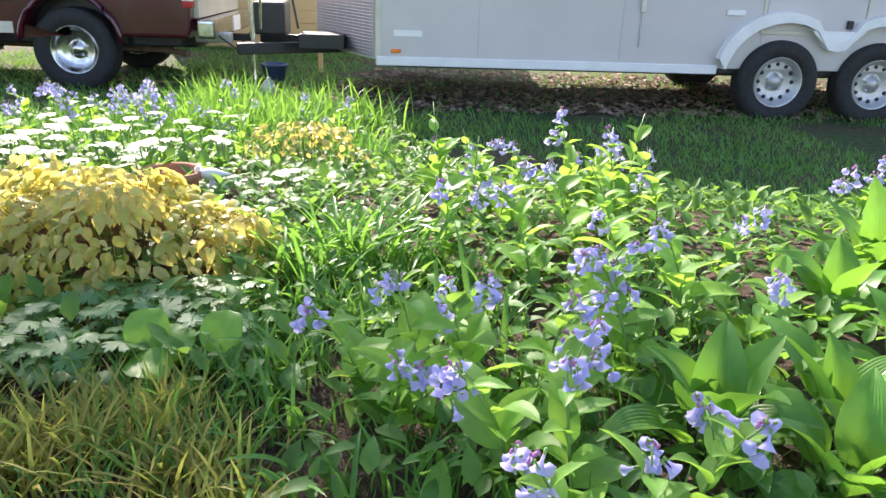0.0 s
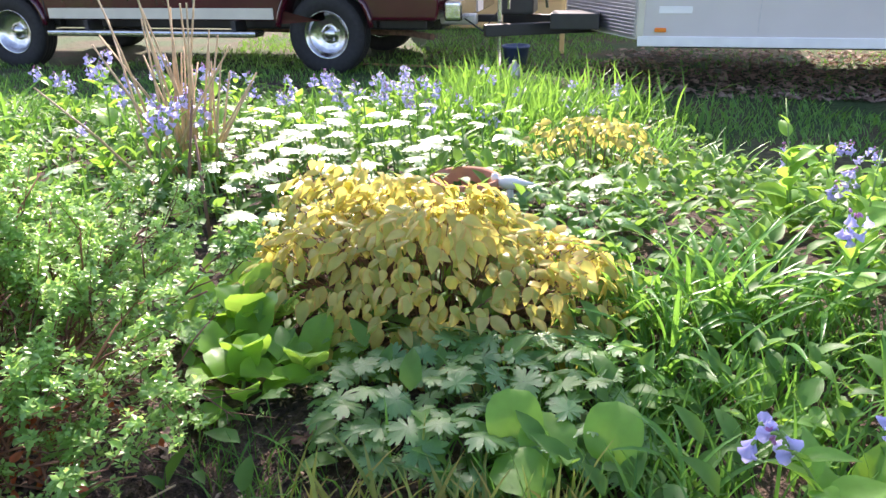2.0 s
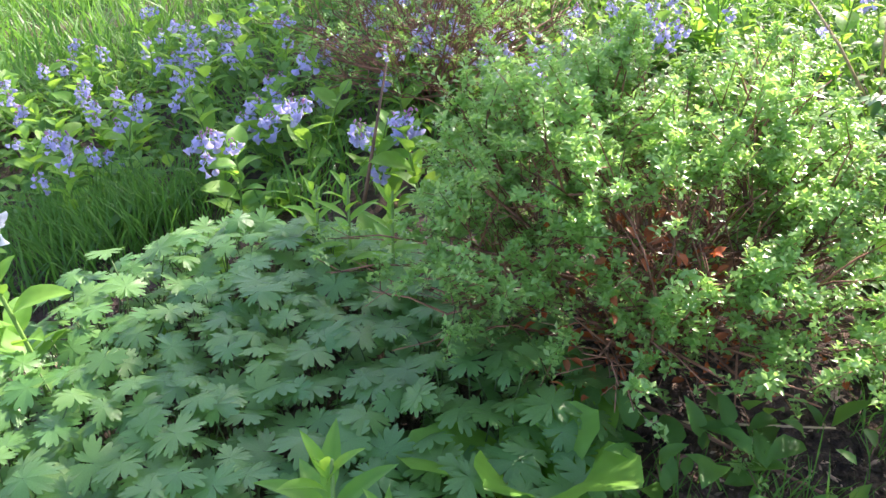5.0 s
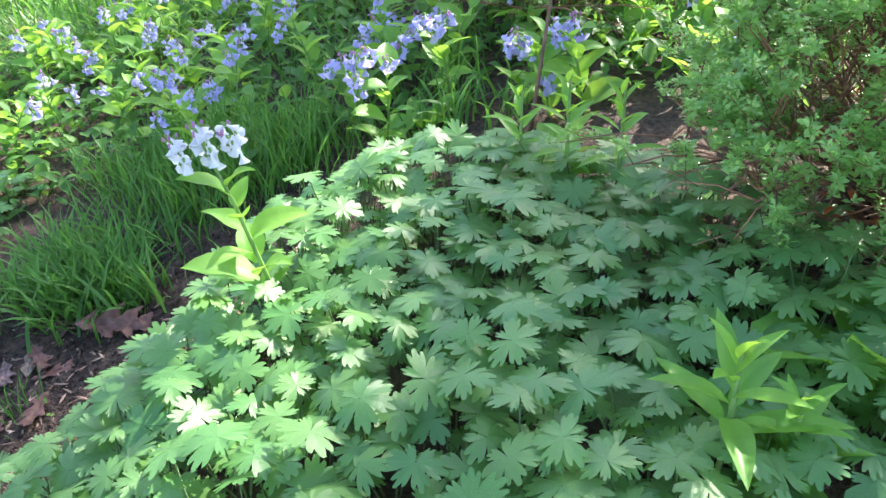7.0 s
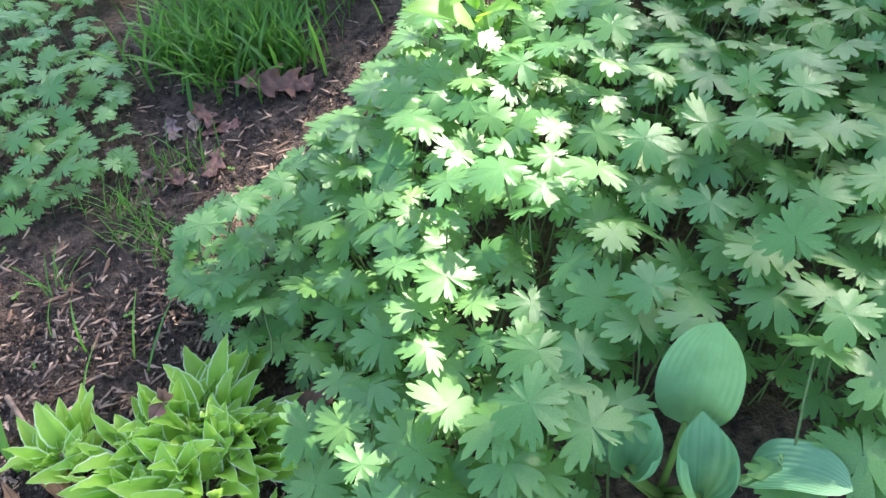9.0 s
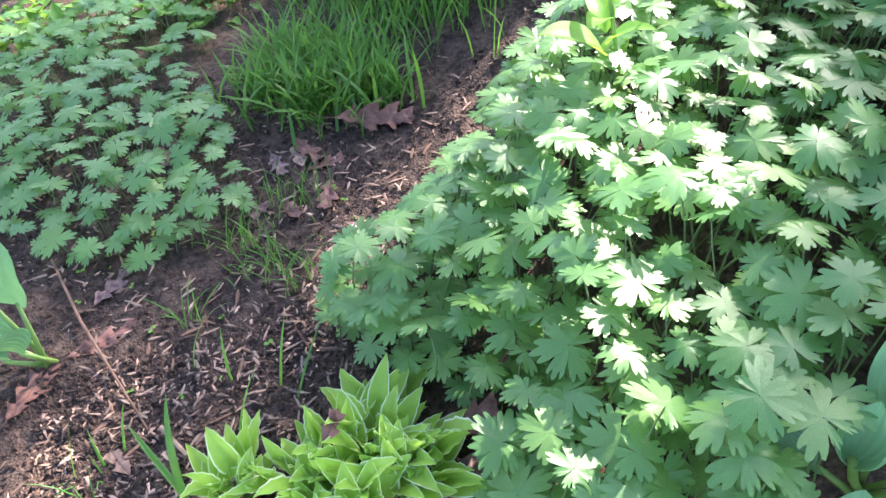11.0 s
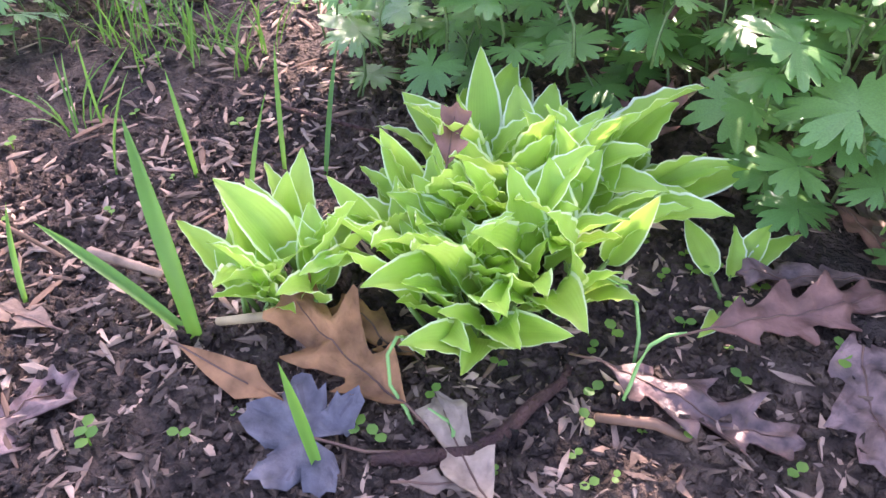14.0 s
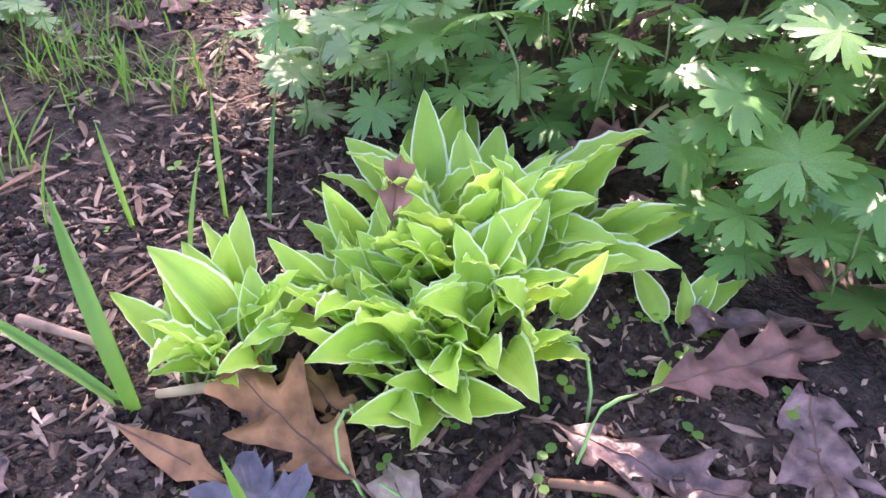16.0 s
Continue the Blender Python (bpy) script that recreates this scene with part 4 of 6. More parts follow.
blue_hosta(-1.14, 0.062, "blue-green hosta with upright cupped leaves among cranesbill", (
    (49, 8, 0.158, 0.090, 0.14, 0.12, 0.1, 0.25), (-50, 30, 0.12, 0.07, 0.16, 0.25, 0.1, 1.2), (140, 55, 0.085, 0.06, 0.07, 0.4, 0.3, 0.6)),
    ((0.007, -0.067, 40, 12, 0.085, 0.048, 0.135), (0.054, -0.012, 75, 26, 0.105, 0.056, 0.125), (0.065, -0.105, 50, 10, 0.07, 0.055, 0.09), (0.105, -0.04, 70, 20, 0.08, 0.055, 0.085)))
blue_hosta(-1.825, -1.03, "blue-green hosta unfolding its first upright leaves", (
    (60, 8, 0.125, 0.10, 0.145, 0.2, 0.15, 0.5), (150, 14, 0.13, 0.045, 0.17, 0.9, 0.8, 0.2), (165, 38, 0.10, 0.05, 0.06, 0.7, 0.6, 1.0), (200, 45, 0.11, 0.06, 0.07, 0.6, 0.4, 1.1), (250, 30, 0.10, 0.05, 0.10, 0.8, 0.7, 0.5)))
for hx, hy, n, L in ((0.33, 1.62, 12, 0.22), (0.60, 1.75, 12, 0.21), (0.80, 1.95, 12, 0.22), (0.55, 1.52, 10, 0.18), (0.85, 1.60, 11, 0.2), (0.95, 2.65, 11, 0.24), (1.2, 2.95, 10, 0.24), (0.75, 2.3, 9, 0.19), (1.1, 2.2, 10, 0.2)):
    rosette("hosta", hx, hy, "large green hosta with broad ribbed leaves in sun", "plant", HOSTA_G, n, L, L * 0.52, "ovate", rng, 0.0, (12, 66), "large hostas", fold=0.4, droop=1.0, wave=0.012, stem=0.07, nl=10, nw=8)


# Virginia bluebells
def bell_cluster(rng, n=9, white=False):
    g = Geo()
    for k in range(n):
        a, d = rng.random() * 6.28, rng.uniform(0.004, 0.026)
        L, r = rng.uniform(0.016, 0.024), rng.uniform(0.0075, 0.0105)
        v, f = lathe([(0.0016, 0), (0.0024, -L * 0.45), (r * 0.55, -L * 0.66), (r, -L * 0.9), (r * 1.15, -L)], 7)
        mx = pose(d * math.cos(a), d * math.sin(a), -0.9 * d + rng.uniform(-0.028, 0.012), rng.uniform(-50, 50), rng.uniform(-50, 50), 0)
        g.add(v, f, [(0.5, 0.5)] * len(v), 0, mx)
        v, f = lathe([(0.0, 0.006), (0.0026, 0.004), (0.002, -0.003)], 5)
        g.add(v, f, None, 1, mx)
    for k in range(4):
        v, f = lathe([(0.0, 0.0), (0.0024, -0.003), (0.0028, -0.008), (0.0, -0.012)], 5)
        g.add(v, f, None, 2, pose(rng.uniform(-0.012, 0.012), rng.uniform(-0.012, 0.012), rng.uniform(-0.005, 0.012), rng.uniform(-40, 40), rng.uniform(-40, 40), 0))
    return g.mesh("flower_head", PETALW if white else PETAL, STEM, BUD)


rng = random.Random(41)
BELLS = [bell_cluster(rng, rng.randint(8, 13)) for _ in range(8)]
BELLSW = [bell_cluster(rng, 14, True) for _ in range(2)]
BBL = []
for k in range(8):
    L = rng.uniform(0.07, 0.12)
    BBL.append(Geo().add(*blade(L, L * rng.uniform(0.42, 0.6), "lance" if k % 2 else "ovate", 7, 4, 0.35, rng.uniform(0.4, 1.3), 0.02, 2, 0, rng.uniform(-0.4, 0.4), rng)).mesh("leaf", BBLEAF))


def bluebell(x, y, rng, h=0.34, white=False, label="", leafy=12, flowers=2):
    t = thing("bluebell", pose(x, y, ground_z(x, y) - 0.01, 0, 0, rng.random() * 360), label or ("leafy bluebell in flower with nodding violet-blue bells" if flowers else "leafy bluebell without flowers, fresh green"), "plant", "bluebells")
    bend = rng.uniform(0.04, 0.12)
    axis = [Vector((bend * q * q, 0.02 * math.sin(q * 3), h * q * (1 - 0.12 * q))) for q in (0, 0.2, 0.4, 0.6, 0.8, 1)]
    g = Geo().add(*tube(axis, [0.0045, 0.004, 0.0036, 0.003, 0.0024, 0.0016], 5))
    tips = [axis[-1]] if flowers else []
    for k in range(flowers - 1):
        b = axis[3 + k % 2]
        a = rng.random() * 6.28
        e = b + Vector((math.cos(a) * rng.uniform(0.05, 0.09), math.sin(a) * rng.uniform(0.05, 0.09), rng.uniform(0.04, 0.10) * h / 0.34))
        g.add(*tube([b, (b + e) / 2 + Vector((0, 0, 0.015)), e], [0.0022, 0.002, 0.0014], 4))
        tips.append(e)
    obj("stem", g.mesh("stem", STEM), None, t)
    for k in range(leafy):
        q = 0.05 + 0.85 * k / leafy
        i = min(4, int(q * 5))
        p = axis[i].lerp(axis[i + 1], q * 5 - i)
        s = (1.35 - 0.75 * q) * rng.uniform(0.85, 1.2)
        obj("leaf", rng.choice(BBL), Matrix.Translation(p) @ pose(0, 0, 0, 0, 0, k * 137 + rng.uniform(-30, 30)) @ pose(0, 0, 0, rng.uniform(15, 60), rng.uniform(-20, 20), 0) @ Matrix.Diagonal((s, s, s, 1)), t)
    for p in tips:
        s = rng.uniform(0.85, 1.25)
        obj("flower_head", rng.choice(BELLSW if white else BELLS), Matrix.Translation(p) @ pose(0, 0, 0, rng.uniform(-20, 20), rng.uniform(-20, 20), rng.random() * 360) @ Matrix.Diagonal((s, s, s, 1)), t)
    return t


SPOTS = [(-0.11, 1.68), (0.02, 1.7), (-2.6, 1.35), (-2.42, 0.93), (-2.54, 0.81), (-3.2, 0.74), (-3.43, 1.29), (-2.89, 0.99), (-2.82, 0.38), (-2.9, 0.52), (-2.6, 0.44), (-3.1, 1.04), (-3.25, 0.34), (-2.95, -0.09), (-3.24, -0.18),
         (-0.26, 2.98), (-0.16, 3.47), (0.18, 2.28), (0.1, 3.35), (0.18, 3.8), (-0.43, 3.67), (-0.2, 2.7), (0.05, 2.6), (0.35, 2.9), (-0.45, 3.1), (0.30, 3.3),
         (-0.18, 1.57), (-0.28, 1.52), (0.06, 1.19), (0.115, 1.34), (0.28, 1.33), (0.20, 1.22), (0.62, 1.42), (0.5, 2.05), (0.05, 1.5), (-0.05, 1.42), (-0.35, 1.62), (0.95, 2.9), (1.15, 3.15), (0.5, 2.45),
         (0.2, 1.85), (0.32, 2.15), (-0.35, 2.45), (-0.05, 2.3), (0.15, 2.0)]
rng = random.Random(43)
for x, y in SPOTS:
    bluebell(x + rng.uniform(-0.02, 0.02), y + rng.uniform(-0.02, 0.02), rng, rng.uniform(0.28, 0.36), flowers=rng.choice((1, 1, 2, 3)) if x > -2.2 else 3)
# drifts of bluebells behind the shrub and along the back of the bed
for poly, n in (([(-2.35, 1.2), (-2.5, 0.6), (-3.9, 0.4), (-4.2, 2.2), (-3.0, 2.2)], 44), ([(-2.2, 2.3), (-3.0, 2.0), (-4.0, 2.6), (-3.6, 4.2), (-2.3, 3.7)], 30),
                ([(-2.1, 3.5), (-3.3, 3.9), (-3.0, 5.2), (-1.4, 5.2), (-1.3, 4.3)], 34), ([(-0.65, 2.5), (0.45, 2.4), (0.5, 3.6), (-0.6, 3.8)], 10), ([(-2.85, 0.5), (-3.0, -0.2), (-3.3, -0.9), (-4.6, -1.2), (-4.8, 0.6)], 40), ([(-3.9, 0.5), (-4.3, 3.5), (-5.3, 3.5), (-5.4, -0.5), (-4.7, -0.6)], 24)):
    got = 0
    while got < n:
        x, y = rng.uniform(-5.4, 0.6), rng.uniform(-1.2, 5.3)
        if inside(x, y, poly):
            bluebell(x, y, rng, rng.uniform(0.24, 0.36) if y < 2.2 else rng.uniform(0.30, 0.48), leafy=9 if y < 3.5 else 8, flowers=rng.choice((0, 1, 2, 3)) if x < -2.2 and y < 1.2 else rng.choice((1, 2, 3)) if x < -2.2 else rng.choice((0, 0, 1, 1, 2)))
            got += 1

t = thing("white_bluebell", pose(-1.87, 0.05, ground_z(-1.87, 0.05)), "bluebell with a white flower head above cranesbill", "plant")
obj("stem", Geo().add(*tube([(0, 0, 0), (0.0, 0.01, 0.22), (-0.02, -0.02, 0.40), (-0.04, -0.05, 0.525)], [0.005, 0.0045, 0.0035, 0.002], 6)).mesh("stem", STEM), None, t)
for k, (p, s) in enumerate((((-0.04, -0.05, 0.54), 1.1), ((-0.05, -0.01, 0.525), 1.0), ((-0.03, -0.09, 0.53), 0.95))):
    obj("flower_head", BELLSW[k % 2], Matrix.Translation(p) @ Matrix.Diagonal((s, s, s, 1)), t)
for k in range(11):
    q = 0.45 + 0.5 * k / 11
    s = 1.25 - 0.5 * k / 11
    obj("leaf", BBL[k % 8], pose(-0.03 * q, -0.03 * q * q, 0.48 * q, 0, 0, 137 * k + 40) @ pose(0, 0, 0, rng.uniform(15, 55), 0, 0) @ Matrix.Diagonal((s, s, s, 1)), t)


# barrenwort: mounds of hanging, pointed yellow leaves
rng = random.Random(51)
EPG, EPL = [], []
for k in range(9):
    L = rng.uniform(0.036, 0.056)
    EPG.append(blade(L, L * rng.uniform(0.5, 0.64), "ovate", 7, 6, rng.uniform(-0.3, 0.25), rng.uniform(0.5, 1.4), 0.03, 2, -0.1, rng.uniform(-0.3, 0.3), rng))
    EPL.append(Geo().add(*EPG[-1]).mesh("leaf", EPI))


def barrenwort(cx, cy, rx, ry, h, n, rng, label, turn=0.0):
    t = thing("barrenwort", pose(cx, cy, ground_z(cx, cy), 0, 0, turn), label, "plant")
    g, rest = Geo(), Geo()
    for k in range(n):
        q, a = rng.random() ** 0.5, rng.random() * 6.28
        x, y = rx * q * math.cos(a), ry * q * math.sin(a)
        lump = 1.5 * noise.noise((x * 5.5, y * 5.5, cx))
        z = h * (1 - q ** 4.2) * (0.88 + 0.38 * lump) + 0.05 * (q < 0.93) + rng.uniform(-0.035, 0.02)
        pitch = -16 - 48 * q ** 2.5 + rng.gauss(0, 26) - 15 * lump
        s = rng.uniform(0.8, 1.2)
        i, m = rng.randrange(9), pose(x, y, max(0.02, z), 0, 0, math.degrees(a) - 90 + rng.uniform(-55, 55)) @ pose(0, 0, 0, pitch, rng.uniform(-42, 42), 0) @ Matrix.Diagonal((s, s, s, 1))
        if k < 300:
            obj("leaf", EPL[i], m, t)
        else:
            rest.add(*EPG[i], 0, m)
        if k % 4 == 0:
            g.add(*tube([(x * 0.5, y * 0.5, 0), (x * 0.8, y * 0.8, max(0.02, z) * 0.7), (x, y, max(0.02, z))], [0.0016, 0.0014, 0.001], 4))
    obj("stalk_sheaf", g.mesh("stalk_sheaf", TWIG), None, t, "thin wiry leaf stalks")
    if rest.v:
        tagged(obj("foliage", rest.mesh("foliage", EPI), None, t, "dense hanging yellow leaves"), kind="stuff")


barrenwort(-1.22, 2.10, 0.50, 0.33, 0.21, 1600, rng, "mound of yellow-green barrenwort with orange-edged hanging leaves", 12)
barrenwort(-1.52, 2.38, 0.36, 0.24, 0.19, 520, rng, "sunlit back of the yellow barrenwort mound", 12)
barrenwort(-1.25, 3.72, 0.36, 0.26, 0.22, 240, rng, "second mound of yellow and orange barrenwort", 10)

# umbrella-leaved plants whose flat leaves catch the sun
rng = random.Random(53)
MYL = [Geo().add(*cranesbill_leaf(rng, rng.uniform(0.05, 0.2), 6, 12)).mesh("umbrella_leaf", MAYA) for _ in range(5)]
for x, y, z, s in ((-1.78, 2.09, 0.50, 0.10), (-1.74, 1.97, 0.47, 0.08), (-1.84, 2.32, 0.51, 0.10), (-1.98, 2.5, 0.50, 0.10), (-2.16, 2.88, 0.50, 0.12), (-2.15, 3.1, 0.51, 0.12), (-1.92, 3.22, 0.50, 0.11),
                   (-2.4, 2.95, 0.52, 0.12), (-2.0, 2.75, 0.50, 0.11), (-1.85, 2.95, 0.48, 0.11), (-2.3, 2.6, 0.52, 0.11), (-2.55, 2.8, 0.53, 0.11), (-2.3, 3.25, 0.52, 0.12), (-1.7, 3.1, 0.48, 0.10), (-2.1, 2.25, 0.50, 0.10),
                   (-2.05, 2.98, 0.49, 0.10), (-2.5, 3.1, 0.53, 0.10), (-1.98, 3.4, 0.5, 0.10), (-1.92, 1.85, 0.46, 0.08), (-2.2, 2.45, 0.5, 0.10), (-1.62, 3.35, 0.49, 0.10)) + tuple((-2.05 + rng.gauss(0, 0.28), 2.75 + rng.gauss(0, 0.38), 0.47 + rng.uniform(-0.04, 0.05), 0.10) for _ in range(85)):
    g0 = ground_z(x, y)
    t = thing("umbrella_plant", pose(x, y, g0), "umbrella plant with one flat deeply cut leaf shining in the sun", "plant", "umbrella plants")
    obj("stem", Geo().add(*tube([(0.02, 0, -0.01), (0.01, 0, (z - g0) / 2), (0, 0, z - g0)], [0.005, 0.004, 0.003], 6)).mesh("stem", STEM), None, t)
    obj("leaf", rng.choice(MYL), Matrix.Translation((0, 0, z - g0)) @ pose(0, 0, 0, rng.uniform(-7, 7), rng.uniform(-7, 7), 0) @ pose(0, 0, 0, 0, 0, rng.random() * 360) @ Matrix.Diagonal((s * 0.56, s * 0.56, s * 0.56, 1)), t)


# the twiggy shrub
def shrub(cx, cy, rx, ry, h, stems, sprigs, rng, label, size=0.015, bare=0.5, tint=SHRUBTWIG):
    """Stems fan out from the foot, fork twice into fine twigs and carry sprigs of small leaves; leaves are thin low down and inside."""
    t = thing("shrub", pose(cx, cy, ground_z(cx, cy) - 0.01), label, "shrub")
    ends, leaf, fine = [], Geo(), Geo()
    for k in range(stems):
        a, el = k * 2.39996 + rng.uniform(-0.2, 0.2), math.asin(0.10 + 0.88 * ((k + 0.5) / stems))
        r = (1 + 0.30 * noise.noise((1.7 * math.cos(a), 1.7 * math.sin(a), el * 1.5 + cx))) * rng.uniform(0.62, 0.86)
        e = Vector((rx * r * math.cos(a) * math.cos(el), ry * r * math.sin(a) * math.cos(el), h * r * (0.22 + 0.78 * math.sin(el))))
        s = Vector((rng.gauss(0, 0.05), rng.gauss(0, 0.05), 0))
        m = s.lerp(e, 0.5) + Vector((rng.gauss(0, 0.03), rng.gauss(0, 0.03), 0.05 * h))
        obj("branch", Geo().add(*tube([s, s.lerp(m, 0.5) + Vector((0, 0, 0.02)), m, e], [0.0055, 0.0045, 0.0035, 0.002], 5)).mesh("branch", tint), None, t)
        for _ in range(7):
            b = m.lerp(e, rng.uniform(0.0, 1.0))
            d = (e - s).normalized() * rng.uniform(0.5, 1.0) + Vector((rng.gauss(0, 0.55), rng.gauss(0, 0.55), rng.gauss(0.15, 0.45)))
            c = b + d.normalized() * rng.uniform(0.08, 0.17)
            c.z = max(0.02, c.z)
            fine.add(*tube([b, b.lerp(c, 0.5) + Vector((0, 0, 0.01)), c], [0.002, 0.0016, 0.001], 4))
            for _ in range(3):
                b2 = b.lerp(c, rng.uniform(0.3, 1.0))
                d2 = d.normalized() + Vector((rng.gauss(0, 0.6), rng.gauss(0, 0.6), rng.gauss(0.2, 0.5)))
                c2 = b2 + d2.normalized() * rng.uniform(0.04, 0.10)
                c2.z = max(0.015, c2.z)
                fine.add(*tube([b2, c2], [0.0012, 0.0007], 3))
                ends.append((b2, c2))
    done = 0
    while done < sprigs:
        b, e = rng.choice(ends)
        p = b.lerp(e, rng.uniform(0.2, 1.05))
        q = math.sqrt((p.x / rx) ** 2 + (p.y / ry) ** 2 + (p.z / h) ** 2)
        thin = 0.5 + 0.5 * noise.noise((p.x * 6.5, p.y * 6.5, p.z * 6.5 + cx)) * 2.0
        keep = (0.15 + 0.85 * smooth01(0.3, 0.85, q)) * (1 - bare * (1 - smooth01(0.12, 0.62, p.z / h))) * smooth01(0.04, 0.55, thin + 0.28 * smooth01(0.5, 0.9, p.z / h))
        done += 1
        if rng.random() > keep:
            continue
        turn = pose(0, 0, 0, rng.uniform(-35, 35), rng.uniform(-35, 35), rng.random() * 360)
        for j in range(rng.randint(4, 7)):
            L = size * rng.uniform(0.6, 1.3)
            v, f, uv = blade(L, L * rng.uniform(0.42, 0.6), "lance", 2, 2, 0.3, 0.4, 0, 2, 0, 0, rng)
            leaf.add(v, f, uv, 0, Matrix.Translation(p) @ turn @ pose(0, 0, 0.003 * j, 0, 0, 137 * j) @ pose(0, 0.001, 0, rng.uniform(-5, 55), 0, 0))
    tagged(obj("twig", fine.mesh("twig", tint), None, t, "fine reddish brown twigs"), kind="stuff")
    tagged(obj("foliage", leaf.mesh("foliage", SHRUBLEAF), None, t, "tiny fresh green leaves"), kind="stuff")
    return t


rng = random.Random(61)
shrub(-1.66, 1.19, 0.53, 0.52, 0.57, 90, 27000, rng, "rounded twiggy shrub with tiny fresh green leaves", 0.0138, 0.66)
shrub(-3.15, 1.15, 0.60, 0.60, 0.66, 60, 1500, rng, "half-bare brown shrub among the bluebells", 0.018, 0.3)
g = Geo()
for k in range(260):
    cx, cy, cz = rng.choice(((-1.50, 1.08, 0.62), (-1.42, 1.20, 0.50), (-1.46, 1.02, 0.46)))
    p = (cx + rng.gauss(0, 0.06), cy + rng.gauss(0, 0.07), cz + rng.gauss(0, 0.045))
    v, f, uv = blade(0.024, 0.012, "lance", 4, 2, 0.5, 0.8, 0, 2, 0, 0, rng)
    g.add(v, f, uv, 0, pose(*p, rng.uniform(-40, 60), rng.uniform(-40, 40), rng.random() * 360))
tagged(obj("dead_leaves", g.mesh("dead_leaves", REDLEAF)), "rust red dead leaves caught among shrub twigs", "leaves", kind="stuff")

# broad-leaved plants round the shrub
rng = random.Random(71)
for x, y, n, L, s in ((-1.66, 1.8, 7, 0.13, (30, 80)), (-1.75, 2.15, 8, 0.12, (30, 80)),
                      (-1.95, 1.95, 7, 0.11, (30, 80)), (-2.2, 0.75, 8, 0.13, (25, 70)), (-1.02, 3.35, 8, 0.13, (30, 75)), (-1.7, 3.0, 8, 0.13, (30, 75)), (-1.55, 3.2, 8, 0.13, (30, 75)), (-0.1, 2.45, 8, 0.12, (30, 75)),
                      (-0.45, 1.95, 7, 0.12, (30, 75)), (-0.3, 1.75, 7, 0.11, (30, 75)), (0.0, 1.62, 7, 0.11, (30, 75)), (-0.12, 1.28, 7, 0.10, (30, 75)), (0.35, 1.22, 7, 0.11, (30, 75)), (0.1, 2.2, 8, 0.12, (20, 70)), (0.3, 2.6, 8, 0.12, (20, 70)), (-2.65, 0.55, 7, 0.12, (25, 70)), (-2.0, 3.6, 8, 0.13, (30, 75)), (-2.25, 0.38, 5, 0.12, (30, 75)), (-2.05, 0.22, 5, 0.12, (30, 75)), (-0.55, 2.8, 7, 0.11, (30, 75)),
                      (-2.8, 4.3, 10, 0.2, (25, 70)), (-3.2, 4.7, 10, 0.2, (25, 70)), (-2.35, 4.6, 9, 0.18, (25, 70)), (-3.7, 4.4, 10, 0.2, (25, 70)), (-2.6, 5.0, 10, 0.2, (25, 70)), (-3.0, 5.3, 10, 0.2, (25, 70)), (-3.5, 5.2, 10, 0.2, (25, 70)), (-1.9, 4.2, 8, 0.16, (25, 70)), (-1.65, 3.9, 8, 0.15, (25, 70)), (-2.3, 4.15, 8, 0.15, (25, 70)), (-0.85, 3.6, 8, 0.14, (25, 70)), (-1.35, 4.5, 8, 0.16, (25, 70))):
    rosette("broad_leaf_plant", x, y, "clump of broad soft green leaves in the bed", "plant", LIME, n, L, L * 0.55, "ovate", rng, 0.0, s, "broad-leaved clumps", fold=0.35, droop=0.9, wave=0.03, stem=0.03, nl=8, nw=6)
for x, y, n, L, s in ((-1.43, 1.68, 6, 0.125, (15, 80)), (-1.5, 1.80, 7, 0.135, (15, 75)), (-1.37, 1.60, 5, 0.115, (10, 75)), (-1.32, 0.86, 7, 0.18, (15, 55)), (-1.62, 1.83, 7, 0.15, (25, 75)), (-1.30, 1.72, 6, 0.13, (20, 70))):
    rosette("broad_leaf_plant", x, y, "clump of large rounded bright green leaves beside the shrub", "plant", LIME, n, L, L * 0.72, "broad", rng, 0.0, s, "broad-leaved clumps", fold=0.3, droop=0.9, wave=0.04, stem=0.05, nl=9, nw=6)
for x, y, up, a in ((-0.80, 1.57, 88, 30), (-0.745, 1.55, 64, 12), (-0.655, 1.60, 84, 8), (-0.72, 1.50, 40, 75)):
    t = thing("round_leaf_plant", pose(x, y, ground_z(x, y)), "single round lime green leaf on a short stalk", "plant", "round-leaved seedlings")
    tv, tf = tube([(0, 0, 0), (0, 0.01, 0.05), (0, 0.02, 0.08)], [0.003, 0.0026, 0.002], 5)
    obj("stalk", Geo().add(tv, tf).mesh("stalk", STEM), None, t)
    obj("leaf", Geo().add(*blade(0.105, 0.092, "round", 9, 8, rng.uniform(0.2, 0.5), rng.uniform(0.5, 1.2), 0.03, 2, -0.15, rng.uniform(-0.3, 0.3), rng)).mesh("leaf", LIME), Matrix.Translation((0, 0.02, 0.07)) @ pose(0, 0, 0, 0, 0, a) @ pose(0, 0, 0, up - 20, 0, 0), t)


